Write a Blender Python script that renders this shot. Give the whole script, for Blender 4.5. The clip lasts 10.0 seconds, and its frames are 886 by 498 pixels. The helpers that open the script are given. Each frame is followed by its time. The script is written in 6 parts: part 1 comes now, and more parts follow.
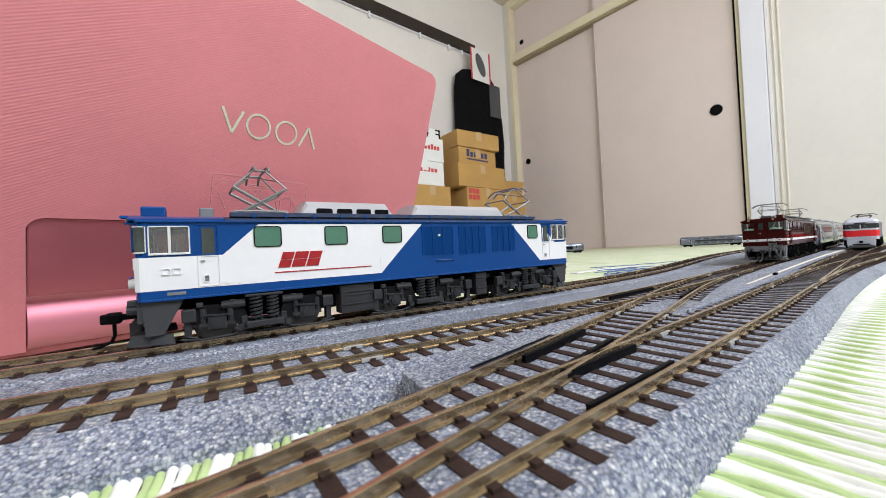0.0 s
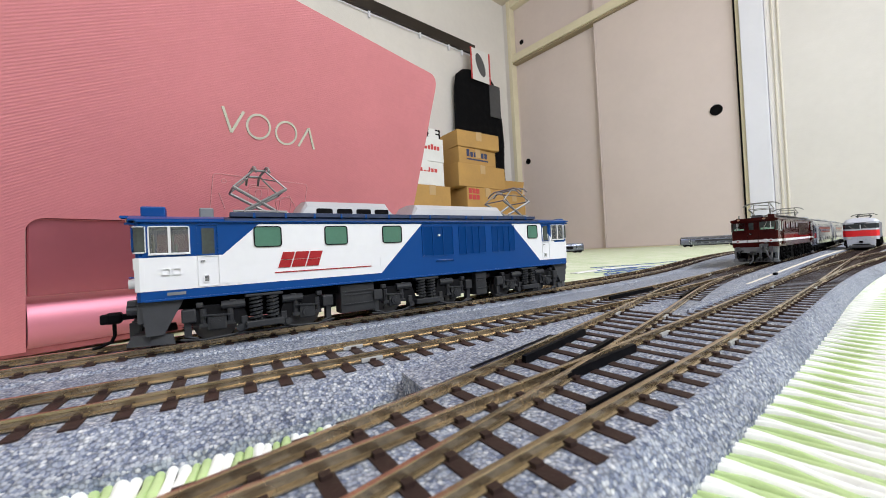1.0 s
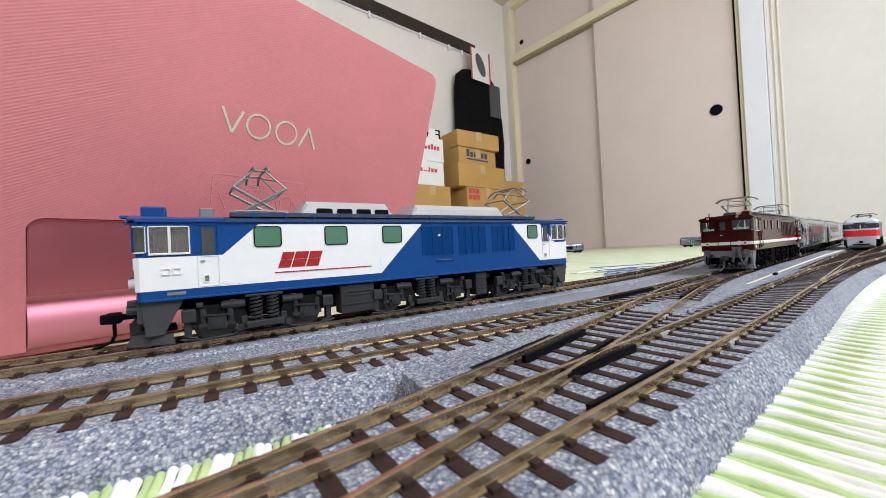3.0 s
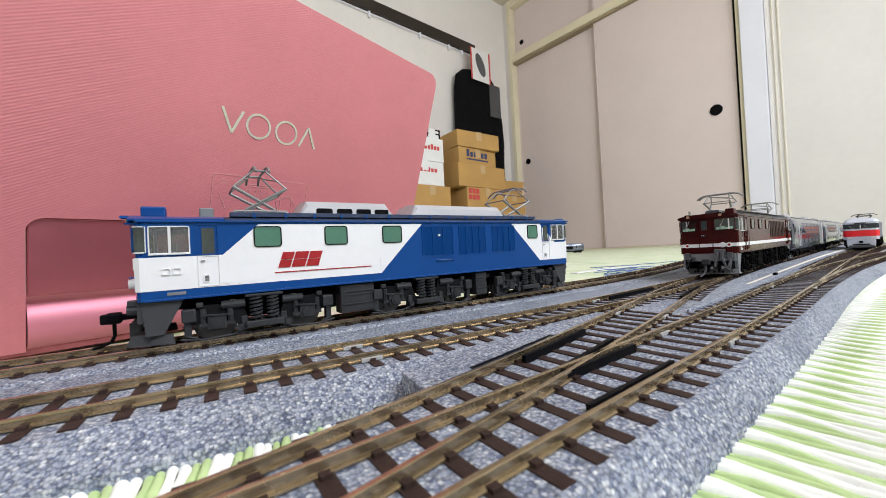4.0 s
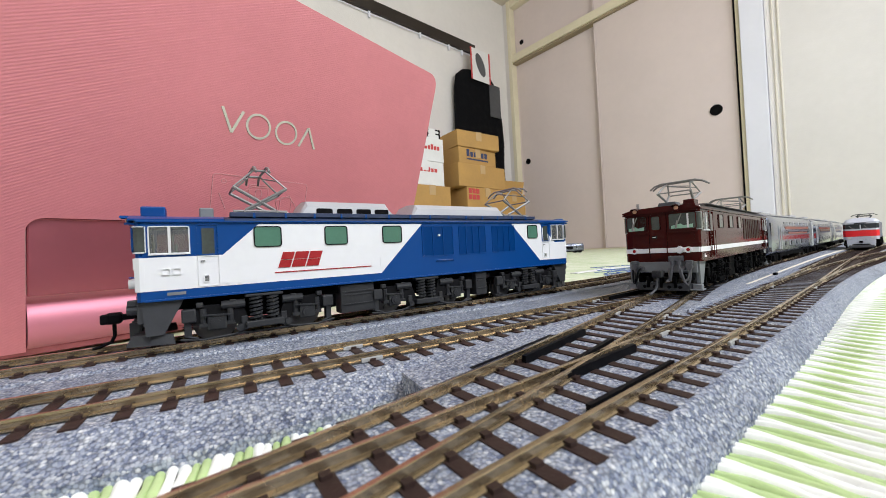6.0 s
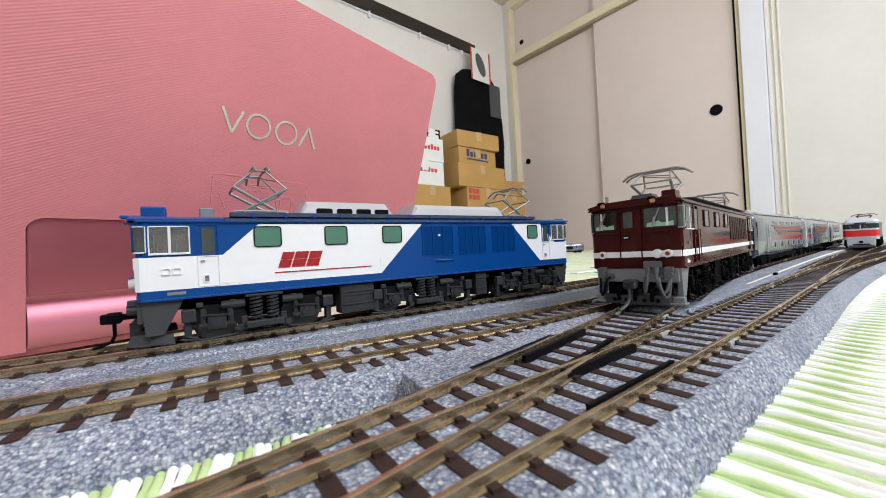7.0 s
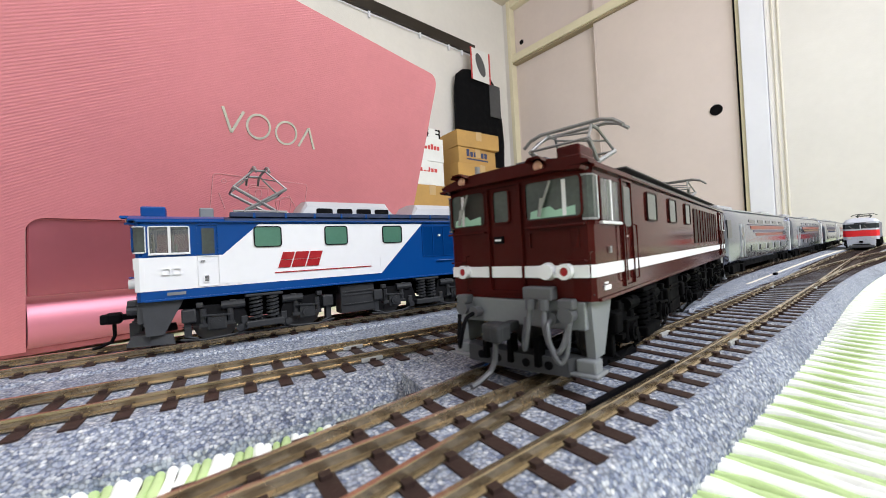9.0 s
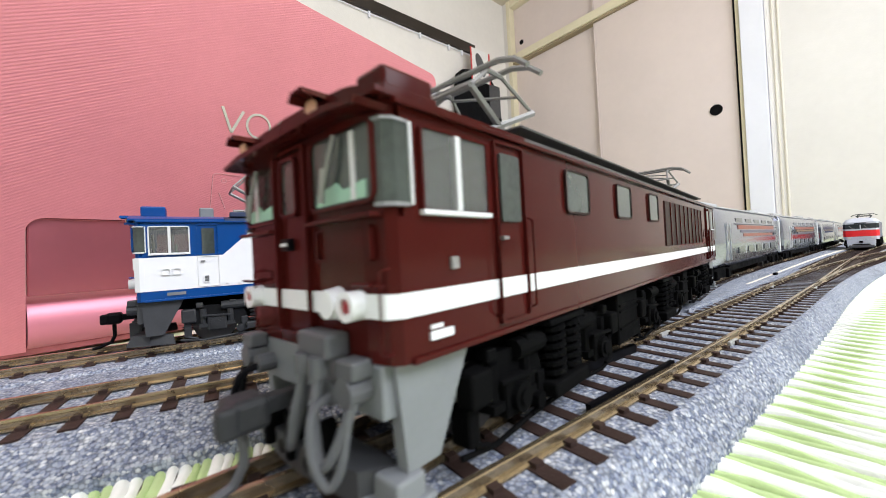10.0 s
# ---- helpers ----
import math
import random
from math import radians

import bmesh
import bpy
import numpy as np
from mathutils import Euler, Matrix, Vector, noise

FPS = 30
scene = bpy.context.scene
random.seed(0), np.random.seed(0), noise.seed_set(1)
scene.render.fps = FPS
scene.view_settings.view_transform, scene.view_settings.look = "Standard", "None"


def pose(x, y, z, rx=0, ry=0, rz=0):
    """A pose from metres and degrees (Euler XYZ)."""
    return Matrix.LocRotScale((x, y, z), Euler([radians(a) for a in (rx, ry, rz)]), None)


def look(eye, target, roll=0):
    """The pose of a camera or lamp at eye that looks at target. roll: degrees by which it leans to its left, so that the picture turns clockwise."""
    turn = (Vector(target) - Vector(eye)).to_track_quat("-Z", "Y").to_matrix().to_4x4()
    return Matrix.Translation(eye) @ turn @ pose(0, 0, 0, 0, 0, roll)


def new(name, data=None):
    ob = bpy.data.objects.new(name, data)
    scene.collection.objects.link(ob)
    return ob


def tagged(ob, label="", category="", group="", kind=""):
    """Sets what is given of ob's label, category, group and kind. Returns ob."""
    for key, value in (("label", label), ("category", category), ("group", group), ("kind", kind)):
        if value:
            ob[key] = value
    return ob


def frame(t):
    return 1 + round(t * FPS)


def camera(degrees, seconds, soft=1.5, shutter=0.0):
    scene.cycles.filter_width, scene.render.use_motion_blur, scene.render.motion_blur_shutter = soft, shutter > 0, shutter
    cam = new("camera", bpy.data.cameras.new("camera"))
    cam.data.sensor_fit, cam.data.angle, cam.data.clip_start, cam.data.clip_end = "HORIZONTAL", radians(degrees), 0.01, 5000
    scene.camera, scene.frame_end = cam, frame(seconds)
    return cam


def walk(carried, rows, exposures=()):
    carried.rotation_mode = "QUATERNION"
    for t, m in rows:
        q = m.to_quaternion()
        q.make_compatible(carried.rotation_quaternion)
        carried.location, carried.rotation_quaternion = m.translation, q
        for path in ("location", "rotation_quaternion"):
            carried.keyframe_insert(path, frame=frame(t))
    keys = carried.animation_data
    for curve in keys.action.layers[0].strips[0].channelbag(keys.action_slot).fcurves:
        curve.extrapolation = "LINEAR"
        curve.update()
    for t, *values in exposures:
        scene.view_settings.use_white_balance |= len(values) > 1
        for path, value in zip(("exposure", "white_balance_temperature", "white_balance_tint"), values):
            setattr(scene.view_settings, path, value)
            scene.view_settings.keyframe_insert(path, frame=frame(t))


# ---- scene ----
RT = 0.011          # rail top above the mat
EYE = (0.0153, -0.1747, 0.0387)
AIM = (0.0153 + 0.5603, -0.1747 + 0.8282, 0.0387 + 0.0094)
cam = camera(99.73, 10.0, soft=0.8, shutter=0.3)
walk(cam, [(0, look(EYE, AIM, -3.04)), (10, look(EYE, AIM, -3.04))], exposures=[(0, -0.24), (5.5, -0.24), (7, -0.20), (8, -0.12), (9, -0.05), (9.5, 0.02), (10, 0.10)])
cam.data.dof.use_dof, cam.data.dof.focus_distance, cam.data.dof.aperture_fstop = True, 0.22, 36.0

# ---- world and large lights ----
world = bpy.data.worlds.new("world")
scene.world = world
world.use_nodes = True
wn = world.node_tree
sky = wn.nodes.new("ShaderNodeTexSky")
sky.sky_type, sky.sun_disc, sky.sun_elevation, sky.sun_rotation = "NISHITA", False, radians(50), radians(200)
wn.links.new(sky.outputs[0], wn.nodes["Background"].inputs[0])
wn.nodes["Background"].inputs[1].default_value = 0.12


def area(name, m, sx, sy, watts, color):
    lamp = bpy.data.lights.new(name, "AREA")
    lamp.shape, lamp.size, lamp.size_y, lamp.energy, lamp.color = "RECTANGLE", sx, sy, watts, color
    ob = new(name, lamp)
    ob.matrix_basis = m
    return ob


# daylight lamps for two assumed, unseen windows: behind the camera and at the side
area("window_daylight", look((0.95, -1.48, 1.58), (0.7, 0.9, 0.2)), 2.3, 1.0, 84, (0.89, 0.92, 1.0))
area("side_window_daylight", look((-1.36, 0.3, 1.45), (1.0, 0.5, 0.2)), 1.5, 0.9, 9, (0.88, 0.91, 1.0))


# ---- materials ----
def mat(name, color, rough=0.5, metal=0.0, vary=0.12, scale=60.0, bump=0.0, bump_scale=400.0, spec=0.5, coat=0.0):
    """Principled paint with a soft two-scale variation of colour and gloss."""
    m = bpy.data.materials.new(name)
    m.use_nodes = True
    nt = m.node_tree
    b = nt.nodes["Principled BSDF"]
    b.inputs["Roughness"].default_value, b.inputs["Metallic"].default_value = rough, metal
    b.inputs["Specular IOR Level"].default_value = spec
    b.inputs["Coat Weight"].default_value = coat
    co = nt.nodes.new("ShaderNodeTexCoord")
    n1, n2 = nt.nodes.new("ShaderNodeTexNoise"), nt.nodes.new("ShaderNodeTexNoise")
    n1.inputs["Scale"].default_value, n2.inputs["Scale"].default_value = scale, scale * 9
    n1.inputs["Detail"].default_value = 4
    for n in (n1, n2):
        nt.links.new(co.outputs["Object"], n.inputs["Vector"])
    mix = nt.nodes.new("ShaderNodeMath")
    mix.operation = "MULTIPLY_ADD"
    mix.inputs[1].default_value = 0.4
    nt.links.new(n2.outputs[0], mix.inputs[0])
    nt.links.new(n1.outputs[0], mix.inputs[2])
    ramp = nt.nodes.new("ShaderNodeMapRange")
    ramp.inputs[1].default_value, ramp.inputs[2].default_value = 0.45, 0.95
    ramp.inputs[3].default_value, ramp.inputs[4].default_value = 1 - vary, 1 + vary
    nt.links.new(mix.outputs[0], ramp.inputs[0])
    mul = nt.nodes.new("ShaderNodeVectorMath")
    mul.operation = "SCALE"
    mul.inputs[0].default_value = color
    nt.links.new(ramp.outputs[0], mul.inputs["Scale"])
    nt.links.new(mul.outputs[0], b.inputs["Base Color"])
    rr = nt.nodes.new("ShaderNodeMath")
    rr.operation = "MULTIPLY"
    rr.inputs[1].default_value = rough
    nt.links.new(ramp.outputs[0], rr.inputs[0])
    nt.links.new(rr.outputs[0], b.inputs["Roughness"])
    if bump:
        bt, bp = nt.nodes.new("ShaderNodeTexNoise"), nt.nodes.new("ShaderNodeBump")
        bt.inputs["Scale"].default_value, bt.inputs["Detail"].default_value = bump_scale, 3
        nt.links.new(co.outputs["Object"], bt.inputs["Vector"])
        bp.inputs["Strength"].default_value, bp.inputs["Distance"].default_value = bump, 0.5 / bump_scale
        nt.links.new(bt.outputs[0], bp.inputs["Height"])
        nt.links.new(bp.outputs[0], b.inputs["Normal"])
    return m


def gravel_mat():
    """Moulded ballast: small rounded grains in blue-grey, the shade in their gaps painted darker."""
    m = mat("moulded_ballast", (0.30, 0.31, 0.35), 0.85)
    nt = m.node_tree
    b = nt.nodes["Principled BSDF"]
    b.inputs["Specular IOR Level"].default_value = 0.25
    co = nt.nodes.new("ShaderNodeNewGeometry")
    v, big, fine = nt.nodes.new("ShaderNodeTexVoronoi"), nt.nodes.new("ShaderNodeTexNoise"), nt.nodes.new("ShaderNodeTexNoise")
    v.inputs["Scale"].default_value = 1500
    big.inputs["Scale"].default_value, big.inputs["Detail"].default_value = 45, 3
    fine.inputs["Scale"].default_value, fine.inputs["Detail"].default_value = 2600, 2
    for x in (v, big, fine):
        nt.links.new(co.outputs["Position"], x.inputs["Vector"])
    sep = nt.nodes.new("ShaderNodeSeparateColor")
    nt.links.new(v.outputs["Color"], sep.inputs[0])
    cr = nt.nodes.new("ShaderNodeValToRGB")
    e = cr.color_ramp.elements
    e[0].position, e[0].color = 0.0, (0.105, 0.125, 0.19, 1)
    e[1].position, e[1].color = 1.0, (0.60, 0.61, 0.62, 1)
    for p, c in ((0.20, (0.205, 0.232, 0.31, 1)), (0.50, (0.30, 0.328, 0.39, 1)), (0.85, (0.39, 0.41, 0.46, 1))):
        cr.color_ramp.elements.new(p).color = c
    nt.links.new(sep.outputs[0], cr.inputs[0])
    # painted shade: colour falls to about half between the grains
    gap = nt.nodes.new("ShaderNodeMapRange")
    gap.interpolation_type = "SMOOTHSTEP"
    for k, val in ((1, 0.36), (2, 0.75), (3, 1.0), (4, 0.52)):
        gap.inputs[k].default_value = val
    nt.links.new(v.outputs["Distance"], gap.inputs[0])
    tone = nt.nodes.new("ShaderNodeMapRange")
    for k, val in ((1, 0.3), (2, 0.7), (3, 0.88), (4, 1.12)):
        tone.inputs[k].default_value = val
    nt.links.new(big.outputs[0], tone.inputs[0])
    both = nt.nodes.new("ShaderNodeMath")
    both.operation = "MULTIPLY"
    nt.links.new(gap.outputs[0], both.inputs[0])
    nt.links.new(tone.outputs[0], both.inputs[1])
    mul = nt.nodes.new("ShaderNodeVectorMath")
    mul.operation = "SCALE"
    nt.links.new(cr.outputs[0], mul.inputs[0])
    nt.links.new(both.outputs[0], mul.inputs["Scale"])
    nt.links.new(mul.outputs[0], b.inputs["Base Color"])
    high = nt.nodes.new("ShaderNodeMath")
    high.operation = "MULTIPLY_ADD"
    high.inputs[1].default_value = 0.25
    nt.links.new(fine.outputs[0], high.inputs[0])
    nt.links.new(gap.outputs[0], high.inputs[2])
    bp = nt.nodes.new("ShaderNodeBump")
    bp.inputs["Strength"].default_value, bp.inputs["Distance"].default_value = 0.4, 0.0003
    nt.links.new(high.outputs[0], bp.inputs["Height"])
    nt.links.new(bp.outputs[0], b.inputs["Normal"])
    return m


def lid_mat():
    """Rose laptop lid with fine diagonal ribs pressed into it."""
    m = mat("rose_ribbed_lid", (0.64, 0.215, 0.245), 0.36, 0.15, 0.05, 25)
    nt = m.node_tree
    b = nt.nodes["Principled BSDF"]
    co = nt.nodes.new("ShaderNodeTexCoord")
    mp = nt.nodes.new("ShaderNodeMapping")
    mp.inputs["Rotation"].default_value = (0, 0, radians(62))
    nt.links.new(co.outputs["Object"], mp.inputs[0])
    w = nt.nodes.new("ShaderNodeTexWave")
    w.inputs["Scale"].default_value, w.inputs["Distortion"].default_value = 265, 0.5
    w.inputs["Detail Scale"].default_value = 40
    nt.links.new(mp.outputs[0], w.inputs[0])
    bp = nt.nodes.new("ShaderNodeBump")
    bp.inputs["Strength"].default_value, bp.inputs["Distance"].default_value = 0.25, 0.0003
    nt.links.new(w.outputs["Fac"], bp.inputs["Height"])
    nt.links.new(bp.outputs[0], b.inputs["Normal"])
    return m


def glass_mat(name, tint, rough=0.05):
    m = bpy.data.materials.new(name)
    m.use_nodes = True
    b = m.node_tree.nodes["Principled BSDF"]
    b.inputs["Base Color"].default_value = (*tint, 1)
    b.inputs["Transmission Weight"].default_value, b.inputs["Roughness"].default_value = 0.85, rough
    b.inputs["IOR"].default_value = 1.2
    return m


def straw_mat():
    """Far part of the mat: pale woven straw with streaks along the weave."""
    m = mat("pale_straw_mat", (0.70, 0.74, 0.55), 0.85, 0, 0.1, 25, 0.5, 220)
    nt = m.node_tree
    co, mp, nz = nt.nodes.new("ShaderNodeTexCoord"), nt.nodes.new("ShaderNodeMapping"), nt.nodes.new("ShaderNodeTexNoise")
    mp.inputs["Scale"].default_value, mp.inputs["Rotation"].default_value = (150, 14, 1), (0, 0, radians(3))
    nz.inputs["Scale"].default_value, nz.inputs["Detail"].default_value = 1.0, 3
    cr = nt.nodes.new("ShaderNodeValToRGB")
    cr.color_ramp.elements[0].position, cr.color_ramp.elements[0].color = 0.38, (0.50, 0.60, 0.34, 1)
    cr.color_ramp.elements[1].position, cr.color_ramp.elements[1].color = 0.60, (0.74, 0.76, 0.62, 1)
    nt.links.new(co.outputs["Object"], mp.inputs[0])
    nt.links.new(mp.outputs[0], nz.inputs["Vector"])
    nt.links.new(nz.outputs[0], cr.inputs[0])
    nt.links.new(cr.outputs[0], nt.nodes["Principled BSDF"].inputs["Base Color"])
    return m


M = dict(
    blue=mat("blue_paint", (0.001, 0.052, 0.225), 0.30, 0, 0.04, 30, spec=0.22),
    white=mat("white_paint", (0.78, 0.78, 0.79), 0.42, 0, 0.03, 40),
    brown=mat("maroon_brown_paint", (0.052, 0.0070, 0.0058), 0.12, 0, 0.05, 30, spec=0.09),
    stripe=mat("white_stripe_paint", (0.78, 0.79, 0.80), 0.35, 0, 0.03, 60),
    red=mat("red_marking", (0.33, 0.003, 0.008), 0.4, 0, 0.04, 60),
    vermilion=mat("vermilion_paint", (0.85, 0.016, 0.024), 0.4, 0, 0.04, 60),
    dark=mat("dark_grey_plastic", (0.028, 0.029, 0.031), 0.55, 0, 0.2, 150, 0.2, 900, spec=0.25),
    grey=mat("grey_plastic", (0.085, 0.088, 0.094), 0.5, 0, 0.1, 150),
    skirt=mat("light_grey_skirt", (0.175, 0.186, 0.196), 0.45, 0, 0.08, 100),
    black=mat("black_plastic", (0.004, 0.004, 0.005), 0.5, 0, 0.2, 150, spec=0.06),
    blackish=mat("black_underframe", (0.004, 0.004, 0.0042), 0.7, 0, 0.2, 150, spec=0.02),
    steel=mat("grey_metal", (0.26, 0.255, 0.25), 0.48, 0.35, 0.1, 200),
    silver=mat("silver_paint", (0.22, 0.235, 0.30), 0.14, 0.85, 0.05, 60),
    roofsilver=mat("pale_silver_roof", (0.44, 0.44, 0.46), 0.45, 0.15, 0.05, 60),
    brownroof=mat("dark_roof_paint", (0.05, 0.045, 0.045), 0.5, 0, 0.1, 60),
    lamp=mat("lamp_lens", (0.75, 0.70, 0.62), 0.15, 0, 0.05, 300),
    peach=mat("headlight_lens", (0.62, 0.33, 0.22), 0.2, 0, 0.1, 300),
    cabgreen=mat("green_cab_interior", (0.30, 0.50, 0.38), 0.6, 0, 0.05, 80),
    glass=glass_mat("window_glass", (0.55, 0.56, 0.54)),
    greenglass=mat("green_tinted_window", (0.075, 0.185, 0.13), 0.15, 0, 0.08, 90),
    darkglass=mat("dark_window", (0.03, 0.035, 0.04), 0.12, 0, 0.1, 80),
    rail=mat("bronzed_rail", (0.44, 0.345, 0.22), 0.25, 0.85, 0.28, 55),
    joiner=mat("rail_joiner", (0.40, 0.40, 0.39), 0.5, 0.2, 0.15, 300),
    sleeper=mat("brown_sleeper", (0.040, 0.023, 0.019), 0.65, 0, 0.2, 150, 0.3, 1500, spec=0.2),
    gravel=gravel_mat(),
    lid=lid_mat(),
    hinge=mat("polished_rose_metal", (0.70, 0.25, 0.32), 0.48, 0.35, 0.03, 30),
    recess=mat("satin_rose_metal", (0.50, 0.15, 0.18), 0.25, 0.5, 0.04, 30),
    lidmark=mat("satin_silver_mark", (0.62, 0.60, 0.55), 0.35, 0.6, 0.05, 200),
    faint=mat("faint_etched_line", (0.66, 0.32, 0.33), 0.35, 0.3, 0.05, 200),
    card=mat("brown_cardboard", (0.47, 0.27, 0.085), 0.8, 0, 0.1, 8, 0.1, 60),
    cardwhite=mat("white_cardboard", (0.75, 0.74, 0.73), 0.7, 0, 0.05, 8),
    tape=mat("packing_tape", (0.50, 0.33, 0.16), 0.3, 0, 0.05, 20),
    cloth=mat("black_bag_fabric", (0.005, 0.005, 0.006), 0.9, 0, 0.3, 20, 0.3, 300, spec=0.1),
    cloth2=mat("grey_bag_mesh", (0.07, 0.07, 0.075), 0.9, 0, 0.3, 60, 0.3, 300),
    plaster=mat("cream_plaster", (0.76, 0.725, 0.70), 0.9, 0, 0.04, 3, 0.15, 120),
    paper=mat("sliding_door_paper", (0.71, 0.605, 0.58), 0.8, 0, 0.03, 3, 0.1, 150),
    timber=mat("pale_timber", (0.76, 0.69, 0.51), 0.5, 0, 0.06, 6),
    timberdark=mat("darker_timber_groove", (0.34, 0.27, 0.17), 0.6, 0, 0.1, 6),
    whitepost=mat("white_painted_post", (0.80, 0.80, 0.88), 0.5, 0, 0.02, 5),
    darkwood=mat("dark_stained_wood", (0.022, 0.015, 0.012), 0.5, 0, 0.25, 8),
    ceiling=mat("ceiling_board", (0.66, 0.58, 0.47), 0.8, 0, 0.05, 3),
    bluemark=mat("blue_print", (0.06, 0.12, 0.30), 0.8, 0, 0.2, 60),
    redprint=mat("red_print", (0.55, 0.06, 0.06), 0.7, 0, 0.1, 60),
    blueprint=mat("navy_print", (0.03, 0.045, 0.12), 0.7, 0, 0.1, 60),
    mat_white=mat("cream_straw", (0.90, 0.91, 0.86), 0.75, 0, 0.10, 40, 0.3, 500),
    mat_green=mat("green_straw", (0.50, 0.64, 0.30), 0.75, 0, 0.14, 40, 0.3, 500),
    orange=mat("orange_marking", (0.24, 0.055, 0.035), 0.4, 0, 0.1, 60),
    dark3=mat("black_bogie_frame", (0.010, 0.010, 0.011), 0.6, 0, 0.2, 150, spec=0.06),
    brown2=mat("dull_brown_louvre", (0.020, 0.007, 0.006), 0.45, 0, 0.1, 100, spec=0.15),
    strandshade=mat("dark_strand_shade", (0.045, 0.038, 0.022), 0.9, 0, 0.3, 60),
    winsilver=mat("grey_coach_window", (0.075, 0.08, 0.09), 0.15, 0.2, 0.1, 80),
    wheel=mat("dark_steel_wheel", (0.10, 0.095, 0.09), 0.4, 0.7, 0.2, 200),
    dark2=mat("dark_grey_plastic_skirt", (0.046, 0.048, 0.052), 0.5, 0, 0.12, 150, spec=0.3),
    roofdeck=mat("dark_blue_roof", (0.015, 0.03, 0.08), 0.5, 0, 0.1, 60),
    cabglass=mat("cab_window", (0.05, 0.06, 0.055), 0.06, 0, 0.3, 120),
    steelwhite=mat("bright_window_frame", (0.70, 0.71, 0.72), 0.35, 0.2, 0.05, 100),
    silver2=mat("pale_silver_paint", (0.56, 0.58, 0.66), 0.32, 0.1, 0.05, 80),
    bluegrey=mat("dark_blue_side", (0.02, 0.035, 0.10), 0.35, 0, 0.1, 80),
    straw=straw_mat(),
    purple=mat("purple_marking", (0.085, 0.075, 0.12), 0.4, 0, 0.1, 60),
    cream=mat("cream_moulding", (0.72, 0.67, 0.58), 0.5, 0, 0.04, 6),
    rubber=mat("grey_window_rubber", (0.23, 0.23, 0.235), 0.4, 0.2, 0.08, 200),
    bluebox=mat("blue_grey_roof_paint", (0.055, 0.065, 0.085), 0.4, 0, 0.08, 90),
    gold=mat("gold_marking", (0.16, 0.09, 0.04), 0.4, 0, 0.1, 60),
)


